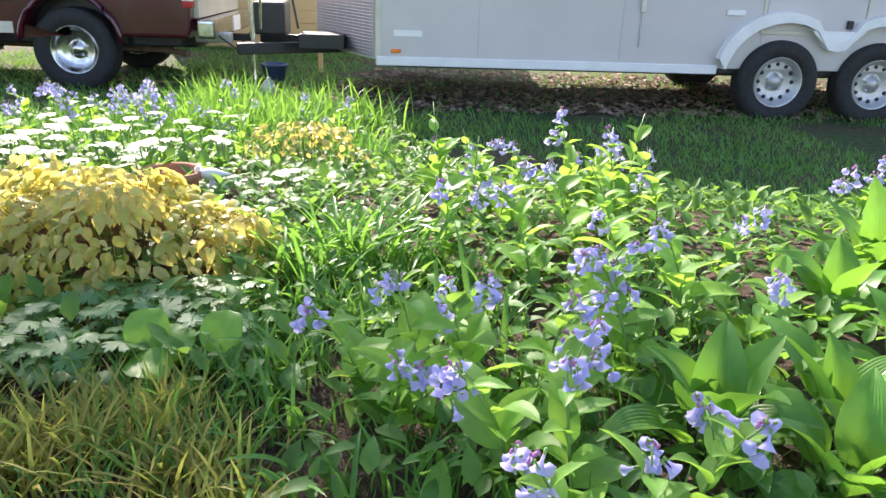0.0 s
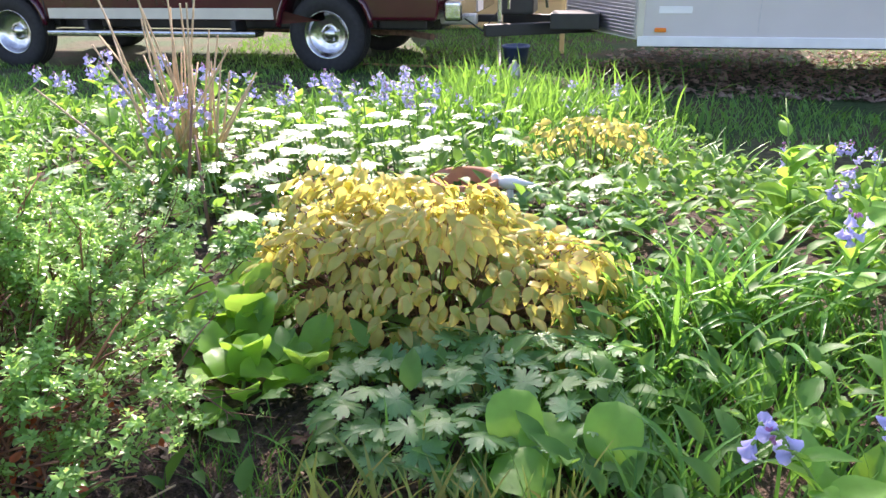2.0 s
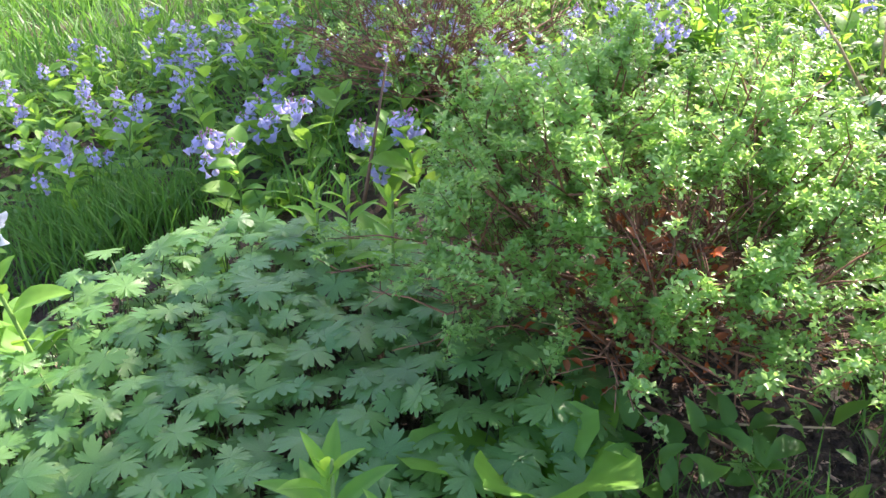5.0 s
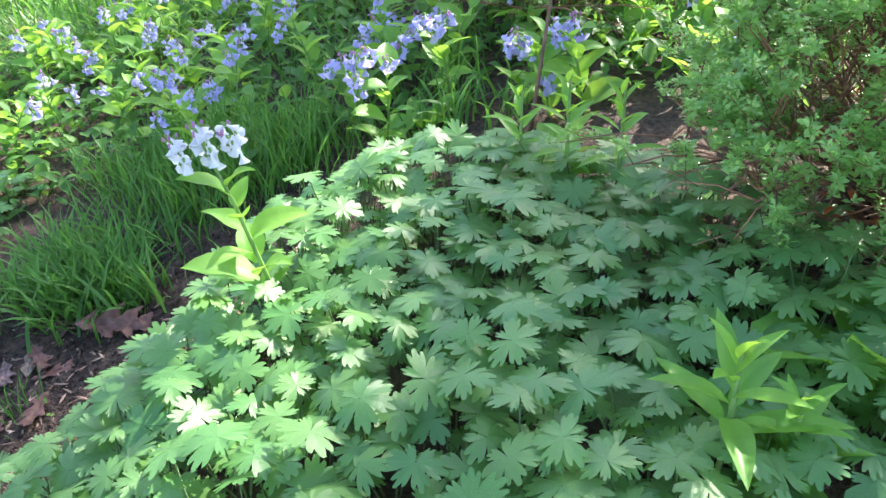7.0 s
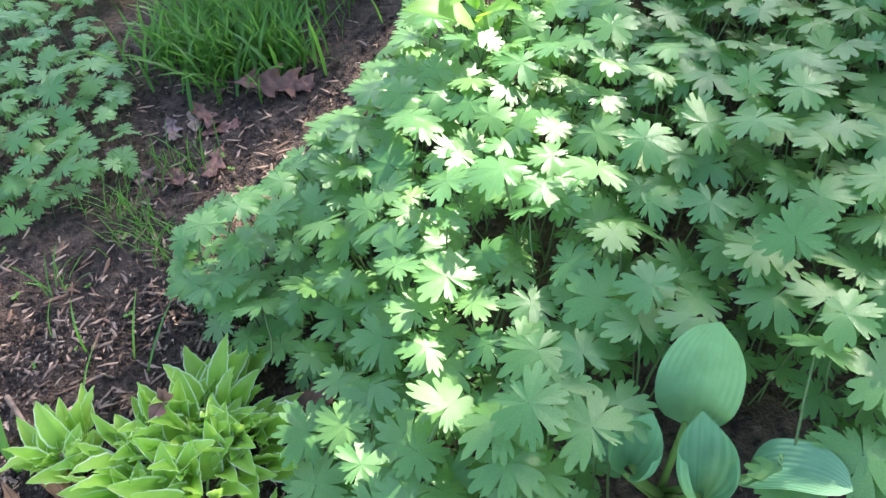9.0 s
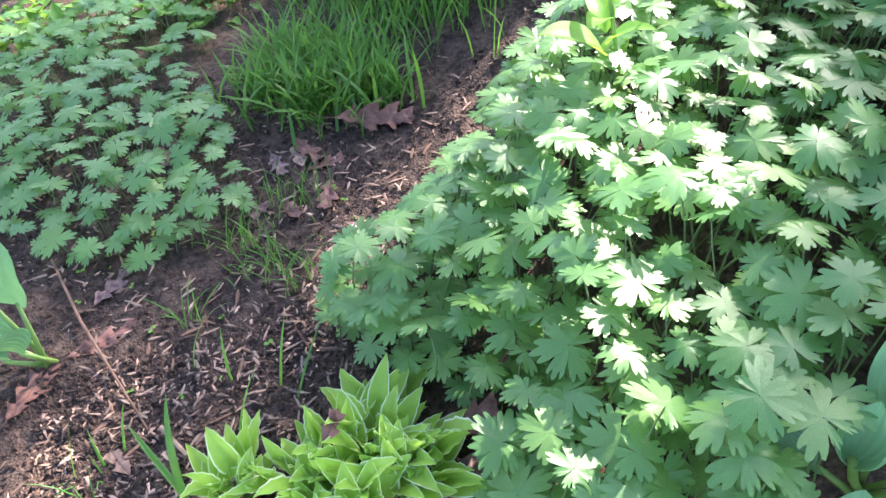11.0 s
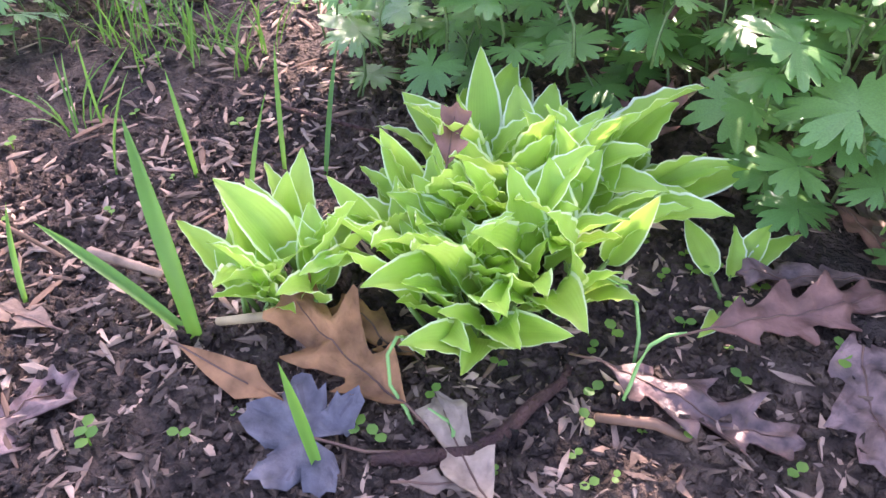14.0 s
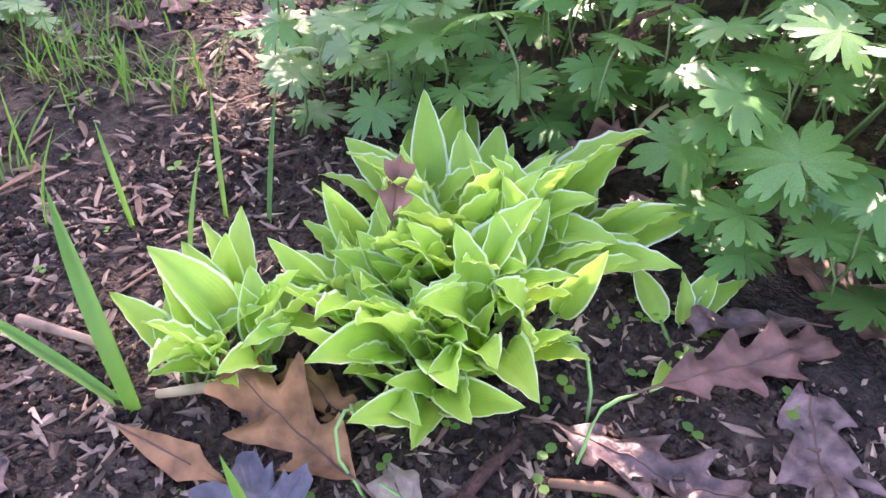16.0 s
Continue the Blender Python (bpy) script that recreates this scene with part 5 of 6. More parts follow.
def leafy_weed(x, y, h, L, rng, label, material=LIME):
    t = thing("leafy_weed", pose(x, y, ground_z(x, y)), label, "plant")
    obj("stem", Geo().add(*tube([(0, 0, 0), (0.01, 0, h * 0.5), (0, 0.01, h)], [0.005, 0.004, 0.0025], 6)).mesh("stem", STEM), None, t)
    for k in range(16):
        q = 0.35 + 0.65 * k / 16
        s = (1.25 - 0.75 * (k / 16)) * rng.uniform(0.85, 1.15)
        obj("leaf", Geo().add(*blade(L * s, L * s * 0.26, "lance", 8, 4, 0.4, rng.uniform(0.3, 0.9), 0.015, 2, 0, 0, rng)).mesh("leaf", material),
            pose(0.005, 0, h * q, 0, 0, k * 137.5) @ pose(0, 0, 0, 8 + 62 * (k / 16) ** 1.5 + rng.uniform(-8, 8), 0, 0), t)


leafy_weed(-1.28, 0.555, 0.29, 0.135, rng, "tall weed with long narrow leaves above cranesbill")
leafy_weed(-1.24, 0.62, 0.22, 0.095, rng, "narrow-leaved weed above cranesbill")
leafy_weed(-2.0, 0.68, 0.33, 0.09, rng, "bright leafy weed at the edge of the shrub")
leafy_weed(-1.93, 0.76, 0.30, 0.09, rng, "bright leafy weed beside the shrub")
leafy_weed(-2.1, 0.62, 0.27, 0.09, rng, "bright leafy weed beside the shrub")
leafy_weed(-1.08, -0.30, 0.05, 0.03, rng, "small grey-green seedling over dead leaves", BBLEAF)


# strap-leaved clumps and grass
def strap_clump(x, y, n, L, W, rng, label, name="daylily", material=STRAP, spread=0.05, up=(45, 85)):
    t = thing(name, pose(x, y, ground_z(x, y) - 0.005), label, "plant", "strap-leaved clumps")
    for k in range(n):
        s = rng.uniform(0.6, 1.1)
        obj("leaf", Geo().add(*blade(L * s, W * rng.uniform(0.8, 1.2), "strap", 9, 2, 0.5, rng.uniform(0.6, 2.0), 0, 2, 0, rng.uniform(-0.6, 0.6), rng)).mesh("leaf", material),
            pose(rng.gauss(0, spread), rng.gauss(0, spread), 0, 0, 0, rng.random() * 360) @ pose(0, 0, 0, rng.uniform(*up), 0, 0), t)


rng = random.Random(81)
for x, y, n, L, W in ((-0.58, 2.25, 34, 0.34, 0.013), (-0.72, 2.22, 24, 0.32, 0.012), (-0.45, 2.35, 24, 0.33, 0.013), (-0.62, 2.05, 20, 0.28, 0.011), (-0.15, 2.0, 12, 0.3, 0.014), (-0.45, 1.5, 14, 0.18, 0.010), (-0.38, 1.33, 16, 0.18, 0.010), (-0.22, 1.38, 12, 0.18, 0.010), (-0.5, 1.62, 14, 0.2, 0.010),
                      (-1.9, 4.5, 26, 0.36, 0.014), (-2.3, 5.1, 26, 0.36, 0.014), (-1.6, 4.9, 22, 0.34, 0.013), (-2.7, 5.5, 24, 0.36, 0.014), (-1.1, 4.4, 22, 0.32, 0.013), (-0.75, 4.1, 18, 0.3, 0.013), (-3.55, 2.5, 26, 0.4, 0.014), (-3.9, 2.9, 24, 0.4, 0.014),
                      (-2.0, 5.6, 22, 0.34, 0.014), (-1.75, 5.3, 24, 0.36, 0.014), (-2.15, 4.75, 24, 0.36, 0.014), (-1.35, 4.75, 22, 0.34, 0.014)):
    strap_clump(x, y, n, L, W, rng, "clump of arching strap leaves, fresh green")


def tuft(name, spots, material, rng, label, L=0.16, W=0.004, per=60, spread=0.07, droop=(0.3, 1.4), up=(50, 88), category="grass"):
    g = Geo()
    for x, y, k in spots:
        for _ in range(int(per * k)):
            px, py = x + rng.gauss(0, spread * k ** 0.5), y + rng.gauss(0, spread * k ** 0.5)
            s = rng.uniform(0.45, 1.15)
            v, f, uv = blade(L * s, W * rng.uniform(0.7, 1.3), "strap", 4, 1, 0, rng.uniform(*droop), 0, 1, 0, rng.uniform(-1, 1), rng)
            g.add(v, f, uv, 0, pose(px, py, ground_z(px, py) - 0.004, 0, 0, rng.random() * 360) @ pose(0, 0, 0, rng.uniform(*up), 0, 0))
    return tagged(obj(name, g.mesh(name, material)), label, category, kind="stuff")


tuft("sedge_tuft", [(-0.77, 1.36, 1.4), (-0.95, 1.33, 1.2), (-0.58, 1.3, 1.2), (-0.85, 1.22, 1.2), (-0.45, 1.22, 1.0), (-0.68, 1.42, 1.0)], SEDGE, rng, "tufts of yellow-green sedge with brown tips", 0.16, 0.0065, 130, 0.05, (0.3, 1.3), (48, 85))
tuft("grass_clump", [(-2.45, -0.42, 1.6), (-2.58, -0.35, 1.4), (-2.55, -0.52, 1.4), (-2.7, -0.45, 1.4), (-2.4, -0.3, 0.8)], GRASS, rng, "thick clump of fresh green grass beside the path", 0.17, 0.0075, 120, 0.055)
tuft("grass_drift", [(-2.72, 0.0, 2), (-2.85, 0.15, 2), (-3.0, -0.05, 2), (-2.85, -0.15, 2), (-3.1, -0.3, 1.5), (-2.75, 0.2, 1.5)], GRASS, rng, "dense fine dark green grass behind the path", 0.22, 0.005, 120, 0.08, (0.2, 1.0), (60, 88))
tuft("rough_grass", [(rng.uniform(-3.9, -1.0), rng.uniform(3.9, 6.0), 1.0) for _ in range(55)], GRASS, rng, "rough fresh grass at the back of the bed", 0.27, 0.010, 45, 0.13)
tuft("tall_grass", [(rng.uniform(-2.75, -1.5), rng.uniform(4.5, 5.75), 1.0) for _ in range(34)], SUNGRASS, rng, "tall lush grass before the drawbar, coloured lighter as if sunlit", 0.42, 0.013, 45, 0.13, (0.3, 1.3), (60, 88))
tuft("bed_grass", [(rng.uniform(-4.3, -2.2), rng.uniform(0.3, 4.0), 1.0) for _ in range(46)] + [(rng.uniform(-5.6, -4.0), rng.uniform(-1.4, 4.5), 1.4) for _ in range(60)], GRASS, rng, "grass growing between the bluebells", 0.2, 0.008, 40, 0.12)
tuft("sprouting_grass", [(-1.95, -0.62, 0.5), (-2.02, -0.68, 0.5), (-1.88, -0.58, 0.3), (-1.55, -0.95, 0.12), (-1.85, -0.78, 0.15), (-2.12, -0.55, 0.5), (-1.2, 1.2, 1.0), (-1.1, 1.3, 1.2), (-1.05, 1.18, 1.0), (-1.3, 1.45, 0.9), (-1.15, 1.42, 1.0), (-1.25, 1.02, 0.7)], GRASS, rng, "thin grass sprouting from litter", 0.10, 0.0025, 90, 0.05)

tuft("border_grass", [(rng.uniform(-0.95, 0.5), rng.uniform(1.1, 2.4), 0.8) for _ in range(60)], GRASS, rng, "fine grass between the front plants of the bed", 0.15, 0.005, 55, 0.09)
tuft("far_grass", [(rng.uniform(-8.0, -5.0), rng.uniform(-3.0, 3.5), 1.0) for _ in range(80)], GRASS, rng, "rough grass beyond the bluebells", 0.34, 0.012, 40, 0.16)

# green ground cover between the bed plants
g = Geo()
rng = random.Random(83)
for _ in range(30000):
    x, y = rng.uniform(-5.0, 1.4), rng.uniform(-1.3, 5.6)
    if (y < 1.50 and -1.15 < x < -0.4) or y > bed_edge(x) + 0.1 or inside(x, y, STRIP) or (inside(x, y, [(-1.6, 1.3), (-1.0, 1.2), (-1.1, 1.75), (-1.5, 1.95)]) and rng.random() < 0.55) or math.hypot(x + 1.66, y - 1.19) < 0.30:
        continue
    if y < 0.95 and x > -2.75 - 0.3 * (y < 0) or (y < 1.2 and -2.4 < x < -1.9):
        continue
    L = rng.uniform(0.03, 0.085)
    v, f, uv = blade(L, L * 0.55, "ovate", 4, 2, 0.4, rng.uniform(0.2, 1.0), 0, 2, 0, 0, rng)
    g.add(v, f, uv, 0, pose(x, y, ground_z(x, y) + rng.uniform(0.0, 0.11), 0, 0, rng.random() * 360) @ pose(0, 0, 0, rng.uniform(0, 60), 0, 0))
tagged(obj("ground_cover", g.mesh("ground_cover", UNDER)), "low green leaves covering soil between the plants", "ground cover", kind="stuff")

# lawn blades
g = Geo()
rng = random.Random(85)
V, F, UVS = [], [], []
for k in range(105000):
    y = 3.7 + 9 * rng.random() ** 1.6
    x = rng.uniform(-7, 8)
    if k > 80000:
        x, y = rng.uniform(-10, -4.9), rng.uniform(-3, 6)
    if (k <= 80000 and y < bed_edge(x)) or noise.noise((x * 1.1, y * 1.1, 5)) > 0.08 + 0.3 * rng.random() or (x > -2.2 and y > 6.75 + 0.23 * (x + 1.73) and rng.random() < 0.75):
        continue
    z, a, L, w = ground_z(x, y) - 0.003, rng.random() * 6.28, rng.uniform(0.03, 0.085), rng.uniform(0.003, 0.006)
    c, s, le = math.cos(a), math.sin(a), rng.uniform(0.2, 0.8) * L
    k = len(V)
    V += [(x - c * w, y - s * w, z), (x + c * w, y + s * w, z), (x - s * le * 0.4 + c * w * 0.6, y + c * le * 0.4 + s * w * 0.6, z + L * 0.6), (x - s * le, y + c * le, z + L * 0.9)]
    F += [(k, k + 1, k + 2), (k, k + 2, k + 3)]
    UVS += [(0.5, 0.5)] * 4
g.v, g.f, g.uv, g.m = V, F, UVS, [0] * len(F)
tagged(obj("lawn", g.mesh("lawn", LAWNGR)), "short patchy lawn with bare earth showing", "grass", kind="stuff")

# brown leaves blown under the trailer
g = Geo()
rng = random.Random(86)
for _ in range(5200):
    x = rng.uniform(-2.4, 5.0)
    y = 6.55 + 0.23 * (x + 1.73) + rng.random() ** 1.3 * 2.6
    v, f, uv = blade(rng.uniform(0.05, 0.10), rng.uniform(0.03, 0.06), "ovate", 3, 2, 0.4, rng.uniform(-0.8, 0.8), 0, 2, 0, 0, rng)
    g.add(v, f, uv, 0, pose(x, y, ground_z(x, y) + rng.uniform(0.004, 0.03), rng.uniform(-20, 25), rng.uniform(-25, 25), rng.random() * 360))
tagged(obj("fallen_leaves", g.mesh("fallen_leaves", PALELITTER)), "drift of bleached brown leaves beneath the trailer", "leaves", kind="stuff")

# dry stalks left from last year
rng = random.Random(87)
t = thing("dry_stalk_clump", pose(-2.45, 2.62, ground_z(-2.45, 2.62)), "sheaf of dry straw-coloured stalks among bluebells", "plant")
for k in range(34):
    a, q, L = rng.random() * 6.28, rng.random(), rng.uniform(0.4, 0.8)
    lean = 0.15 + 0.75 * q * q
    e = (math.cos(a) * L * math.sin(lean), math.sin(a) * L * math.sin(lean), L * math.cos(lean))
    b = (rng.gauss(0, 0.05), rng.gauss(0, 0.05), 0)
    obj("stalk", Geo().add(*tube([b, (b[0] + e[0] * 0.5, b[1] + e[1] * 0.5, e[2] * 0.55), (b[0] + e[0], b[1] + e[1], e[2])], [0.006, 0.005, 0.003], 5)).mesh("stalk", DRYSTALK), None, t)
for x, y, dx, dy, L in ((-2.24, 2.35, 0.10, 0.0, 0.4), (-2.34, 0.74, -0.10, 0.12, 0.42), (-2.0, 2.2, -0.1, 0.1, 0.3)):
    s = obj("dead_stick", Geo().add(*tube([(0, 0, 0), (dx * 0.5, dy * 0.5, L * 0.5), (dx, dy, L)], [0.006, 0.005, 0.003], 6)).mesh("dead_stick", TWIG), pose(x, y, ground_z(x, y)))
    tagged(s, "dead brown stick standing in the bed", "stick")

# clay pot and the pale ornament on its rim
z0 = ground_z(-1.47, 2.78)
pot = thing("clay_pot", pose(-1.44, 2.80, z0 - 0.005) @ Matrix.Diagonal((1.0, 1.0, 1.08, 1)), "wide terracotta pot half hidden by barrenwort", "pot")
obj("pot_wall", Geo().add(*lathe([(0.0, 0.0), (0.075, 0.0), (0.10, 0.085), (0.115, 0.087), (0.117, 0.115), (0.110, 0.118), (0.100, 0.11), (0.088, 0.05), (0.0, 0.04)], 32)).mesh("pot_wall", TERRA), None, pot)
orn = thing("bird_ornament", pose(-1.29, 2.82, z0 + 0.002, 0, 0, 5), "small white glazed bird ornament by the pot", "ornament")
obj("pale_body", Geo().add(*lathe([(0, -0.055), (0.012, -0.045), (0.022, -0.015), (0.021, 0.015), (0.010, 0.045), (0.003, 0.08), (0, 0.082)], 16)).mesh("pale_body", GLAZE), pose(0, 0, 0.110, 0, 88, 0), orn)
obj("head", Geo().add(*lathe([(0, -0.015), (0.010, -0.011), (0.014, 0), (0.010, 0.011), (0, 0.015)], 14)).mesh("head", GLAZE), pose(-0.052, 0, 0.122), orn)
obj("foot", Geo().add(*tube([(0, 0, -0.055), (0, 0, 0.10)], [0.028, 0.008], 10)).mesh("foot", GLAZE), None, orn)

# ---- litter, twigs and sprouts on the soil ----
RIB = mat("leaf_rib", (0.16, 0.085, 0.06), 0.7, vary=0.2, scale=60)
rng = random.Random(91)


def litter(x, y, L, W, a, m, label, lobes=4, curl=0.25, tilt=(0, 0), up=0.006):
    face, rib = oak(L, W, rng, lobes, curl)
    t = thing("dead_leaf", pose(x, y, ground_z(x, y) + up, tilt[0], tilt[1], a), label, "leaf", "dead leaves")
    obj("leaf_blade", face.mesh("leaf_blade", m), None, t)
    obj("midrib", rib.mesh("midrib", RIB), None, t, "darker raised midrib and stalk")


litter(-1.384, -0.725, 0.130, 0.081, 100, OAKBROWN, "orange-brown dry oak leaf lying beneath the hosta", 3, 0.9, (10, -8), 0.014)
litter(-1.395, -0.690, 0.082, 0.049, 101, OAKBROWN, "brown dry oak leaf under hosta shoots", 3, 0.40, (5, 10), 0.012)
face, stem = maple(0.052, rng)
t = thing("dead_leaf", pose(-1.337, -0.777, ground_z(-1.337, -0.777) + 0.012, 4, -5, 130), "slate grey wet maple leaf on dark soil", "leaf", "dead leaves")
obj("leaf_blade", face.mesh("leaf_blade", MAPLEGREY), None, t)
obj("leaf_stalk", stem.mesh("leaf_stalk", RIB), None, t)
litter(-1.412, -0.797, 0.100, 0.028, -67, OAKBROWN, "curled narrow brown leaf against a stick", 1, 0.90, (0, 20), 0.012)
litter(-1.206, -0.439, 0.149, 0.063, -22, OAKPINK, "pinkish brown oak leaf curled on the soil", 4, 0.50, (0, 12), 0.012)
litter(-1.202, -0.551, 0.139, 0.069, -64, OAKPURPLE, "mottled mauve oak leaf pressed on wet soil", 4, 0.12, (0, 0), 0.012)
litter(-1.133, -0.454, 0.123, 0.076, -137, OAKPURPLE, "mottled mauve oak leaf with torn lobes", 3, 0.15, (0, 0), 0.012)
litter(-1.229, -0.403, 0.095, 0.048, 136, OAKPURPLE, "brown oak leaf under the cranesbill edge", 3, 0.30, (0, 0), 0.012)
litter(-1.203, -0.329, 0.116, 0.047, -107, OAKPINK, "brown oak leaf leaning among roots", 3, 0.40, (0, 0), 0.012)
litter(-1.262, -0.721, 0.053, 0.021, -34, PALELITTER, "pale torn leaf scrap on wet soil", 2, 0.40, (0, 0), 0.012)
litter(-1.275, -0.70, 0.10, 0.05, 75, PALELITTER, "curled pale tan leaf on wet soil", 2, 0.8)
litter(-2.30, -0.325, 0.19, 0.11, -20, OAKPINK, "large pinkish oak leaf lying on the path", 4, 0.2, (0, 18), 0.03)
litter(-2.22, -0.46, 0.09, 0.06, 10, OAKPINK, "small brown leaf at the path's edge", 3, 0.4)
litter(-1.775, -1.06, 0.13, 0.07, 60, OAKPINK, "brown oak leaf beside the blue-green hosta", 4, 0.3)
litter(-1.85, -0.94, 0.13, 0.06, 20, OAKPINK, "brown curled leaf beside the hosta stalks", 3, 0.6)
litter(-1.575, -0.905, 0.065, 0.035, 120, PALELITTER, "bleached scrap of leaf on the soil", 2, 0.5)
litter(-1.47, -0.985, 0.20, 0.085, 10, OAKPURPLE, "dark mauve oak leaf lying on the soil", 4, 0.2)
litter(-1.465, -0.567, 0.055, 0.036, 50, OAKPINK, "pale crumpled leaf caught between hosta leaves", 2, 1.0, (35, 10), 0.10)
litter(-1.44, -0.37, 0.12, 0.08, 0, OAKPINK, "pale brown leaf behind the hosta", 3, 0.4, (30, 0), 0.02)
for k in range(34):
    x, y = rng.choice(((rng.uniform(-2.9, -2.0), rng.uniform(-1.2, -0.4)), (rng.uniform(-1.5, -1.1), rng.uniform(0.95, 1.7)), (rng.uniform(-2.4, -1.7), rng.uniform(-1.2, -0.2)), (rng.uniform(-1.45, -1.0), rng.uniform(-0.4, -0.2))))
    litter(x, y, rng.uniform(0.06, 0.13), rng.uniform(0.035, 0.065), rng.random() * 360, rng.choice((OAKPINK, PALELITTER, OAKPURPLE)), "small brown dead leaf on the soil", rng.choice((2, 3)), rng.uniform(0.2, 0.7))

root_line = [(-1.307, -0.750), (-1.286, -0.719), (-1.271, -0.694), (-1.272, -0.667), (-1.276, -0.635), (-1.279, -0.603), (-1.296, -0.573)]
root = obj("dead_root", Geo().add(*tube([(x, y, ground_z(x, y) + 0.003 + 0.004 * noise.noise((x * 60, y * 60, 0))) for x, y in root_line], [0.005, 0.0062, 0.0055, 0.0058, 0.005, 0.004, 0.0025], 9)).mesh("dead_root", BARK))
tagged(root, "thick reddish brown root lying on the soil", "root")
for pts, r, m, lab in ((((-1.475, -0.785, 0.010), (-1.455, -0.755, 0.014), (-1.43, -0.72, 0.012)), 0.0045, DRYSTALK, "pale grey stick under the hosta"),
                       (((-1.62, -0.84, 0.008), (-1.55, -0.80, 0.012)), 0.006, CHIP, "short broken wood stick"),
                       (((-1.76, -0.60, 0.006), (-1.66, -0.57, 0.02), (-1.6, -0.52, 0.008)), 0.0025, BARK, "thin red twig on the soil"),
                       (((-1.62, -0.66, 0.008), (-1.56, -0.60, 0.014), (-1.53, -0.56, 0.008)), 0.0022, BARK, "thin red twig near the hosta"),
                       (((-1.50, -0.34, 0.0), (-1.485, -0.315, 0.09), (-1.46, -0.29, 0.17), (-1.40, -0.26, 0.21)), 0.0035, BARK, "reddish woody cranesbill stem"),
                       (((-1.47, -0.31, 0.0), (-1.43, -0.27, 0.08), (-1.38, -0.22, 0.13)), 0.0025, DRYSTALK, "pale dry stem beneath the cranesbill"),
                       (((-1.24, -0.61, 0.006), (-1.21, -0.585, 0.012), (-1.185, -0.57, 0.006)), 0.004, TWIG, "short brown twig by the root"),
                       (((-1.7, 0.95, 0.35), (-1.45, 1.05, 0.37), (-1.2, 1.25, 0.34)), 0.004, TWIG, "fallen twig under the shrub"),
                       (((-1.5, 0.9, 0.31), (-1.38, 1.12, 0.35), (-1.3, 1.35, 0.35)), 0.003, DRYSTALK, "pale fallen twig under the shrub"),
                       (((-2.1, -1.05, 0.02), (-1.9, -0.98, 0.022), (-1.62, -0.86, 0.012)), 0.003, TWIG, "long thin twig across the soil")):
    tagged(obj("fallen_twig", Geo().add(*tube(pts, [r * 0.8] + [r] * (len(pts) - 2) + [r * 0.6], 6)).mesh("fallen_twig", m)), lab, "twig")

# narrow green blades beside the hosta
for bx, by, L, W, a, up, dr in ((-1.476, -0.803, 0.165, 0.0100, 81, 72, 0.9), (-1.480, -0.806, 0.135, 0.0075, -240, 34, 0.25), (-1.318, -0.783, 0.085, 0.006, 92, 74, 0.2), (-1.731, -0.782, 0.10, 0.004, 10, 76, 0.5), (-1.645, -0.642, 0.12, 0.004, 60, 60, 0.3),
                                (-1.56, -0.72, 0.13, 0.004, 40, 65, 0.5), (-1.68, -0.72, 0.10, 0.004, 80, 80, 0.8), (-1.60, -0.62, 0.14, 0.004, 50, 45, 0.4), (-1.58, -0.93, 0.07, 0.004, 100, 70, 0.4), (-1.60, -0.90, 0.08, 0.004, 70, 60, 0.5)):
    s = obj("grass_blade", Geo().add(*blade(L * 1.1, W * 1.35, "strap", 10, 2, 0.7, dr, 0, 2, 0, 0.4, rng)).mesh("grass_blade", STRAP), pose(bx, by, ground_z(bx, by) - 0.003, 0, 0, a) @ pose(0, 0, 0, up, 0, 0))
    tagged(s, "single green grass blade growing from the soil", "grass", "single grass blades")

# thin curling shoots
for pts in (((-1.236, -0.591, -0.000), (-1.237, -0.583, 0.020), (-1.240, -0.575, 0.035), (-1.241, -0.565, 0.050), (-1.236, -0.555, 0.055), (-1.232, -0.540, 0.050)), ((-1.310, -0.712, -0.000), (-1.322, -0.712, 0.010), (-1.336, -0.715, 0.025), (-1.347, -0.709, 0.040), (-1.351, -0.698, 0.045), (-1.350, -0.693, 0.040)), ((-1.287, -0.698, 0.000), (-1.288, -0.696, 0.010), (-1.295, -0.696, 0.015), (-1.306, -0.704, 0.020)), ((-1.258, -0.551, -0.000), (-1.268, -0.539, 0.020), (-1.281, -0.532, 0.035), (-1.293, -0.532, 0.040), (-1.308, -0.541, 0.040))):
    s = obj("curled_shoot", Geo().add(*tube([(x, y, ground_z(x, y) + z) for x, y, z in pts], [0.0013, 0.0015] + [0.0014] * (len(pts) - 3) + [0.0006], 6)).mesh("curled_shoot", SHOOT))
    tagged(s, "thin curled green shoot rising from the soil", "shoot", "curled shoots")
t = thing("violet_plant", pose(-1.217, -0.319, ground_z(-1.217, -0.319)), "single blue-green heart-shaped leaf beside cranesbill", "plant")
obj("stalk", Geo().add(*tube([(0, 0, -0.004), (0.004, 0, 0.03), (0, 0, 0.055)], [0.0016, 0.0014, 0.0012], 5)).mesh("stalk", STEM), None, t)
obj("leaf", Geo().add(*blade(0.045, 0.056, "round", 9, 8, 0.2, 0.3, 0.02, 2, 0, 0, rng)).mesh("leaf", HOSTA_B), pose(0, 0, 0.055, 0, 0, 217) @ pose(0, 0, 0, 18, 0, 0), t)

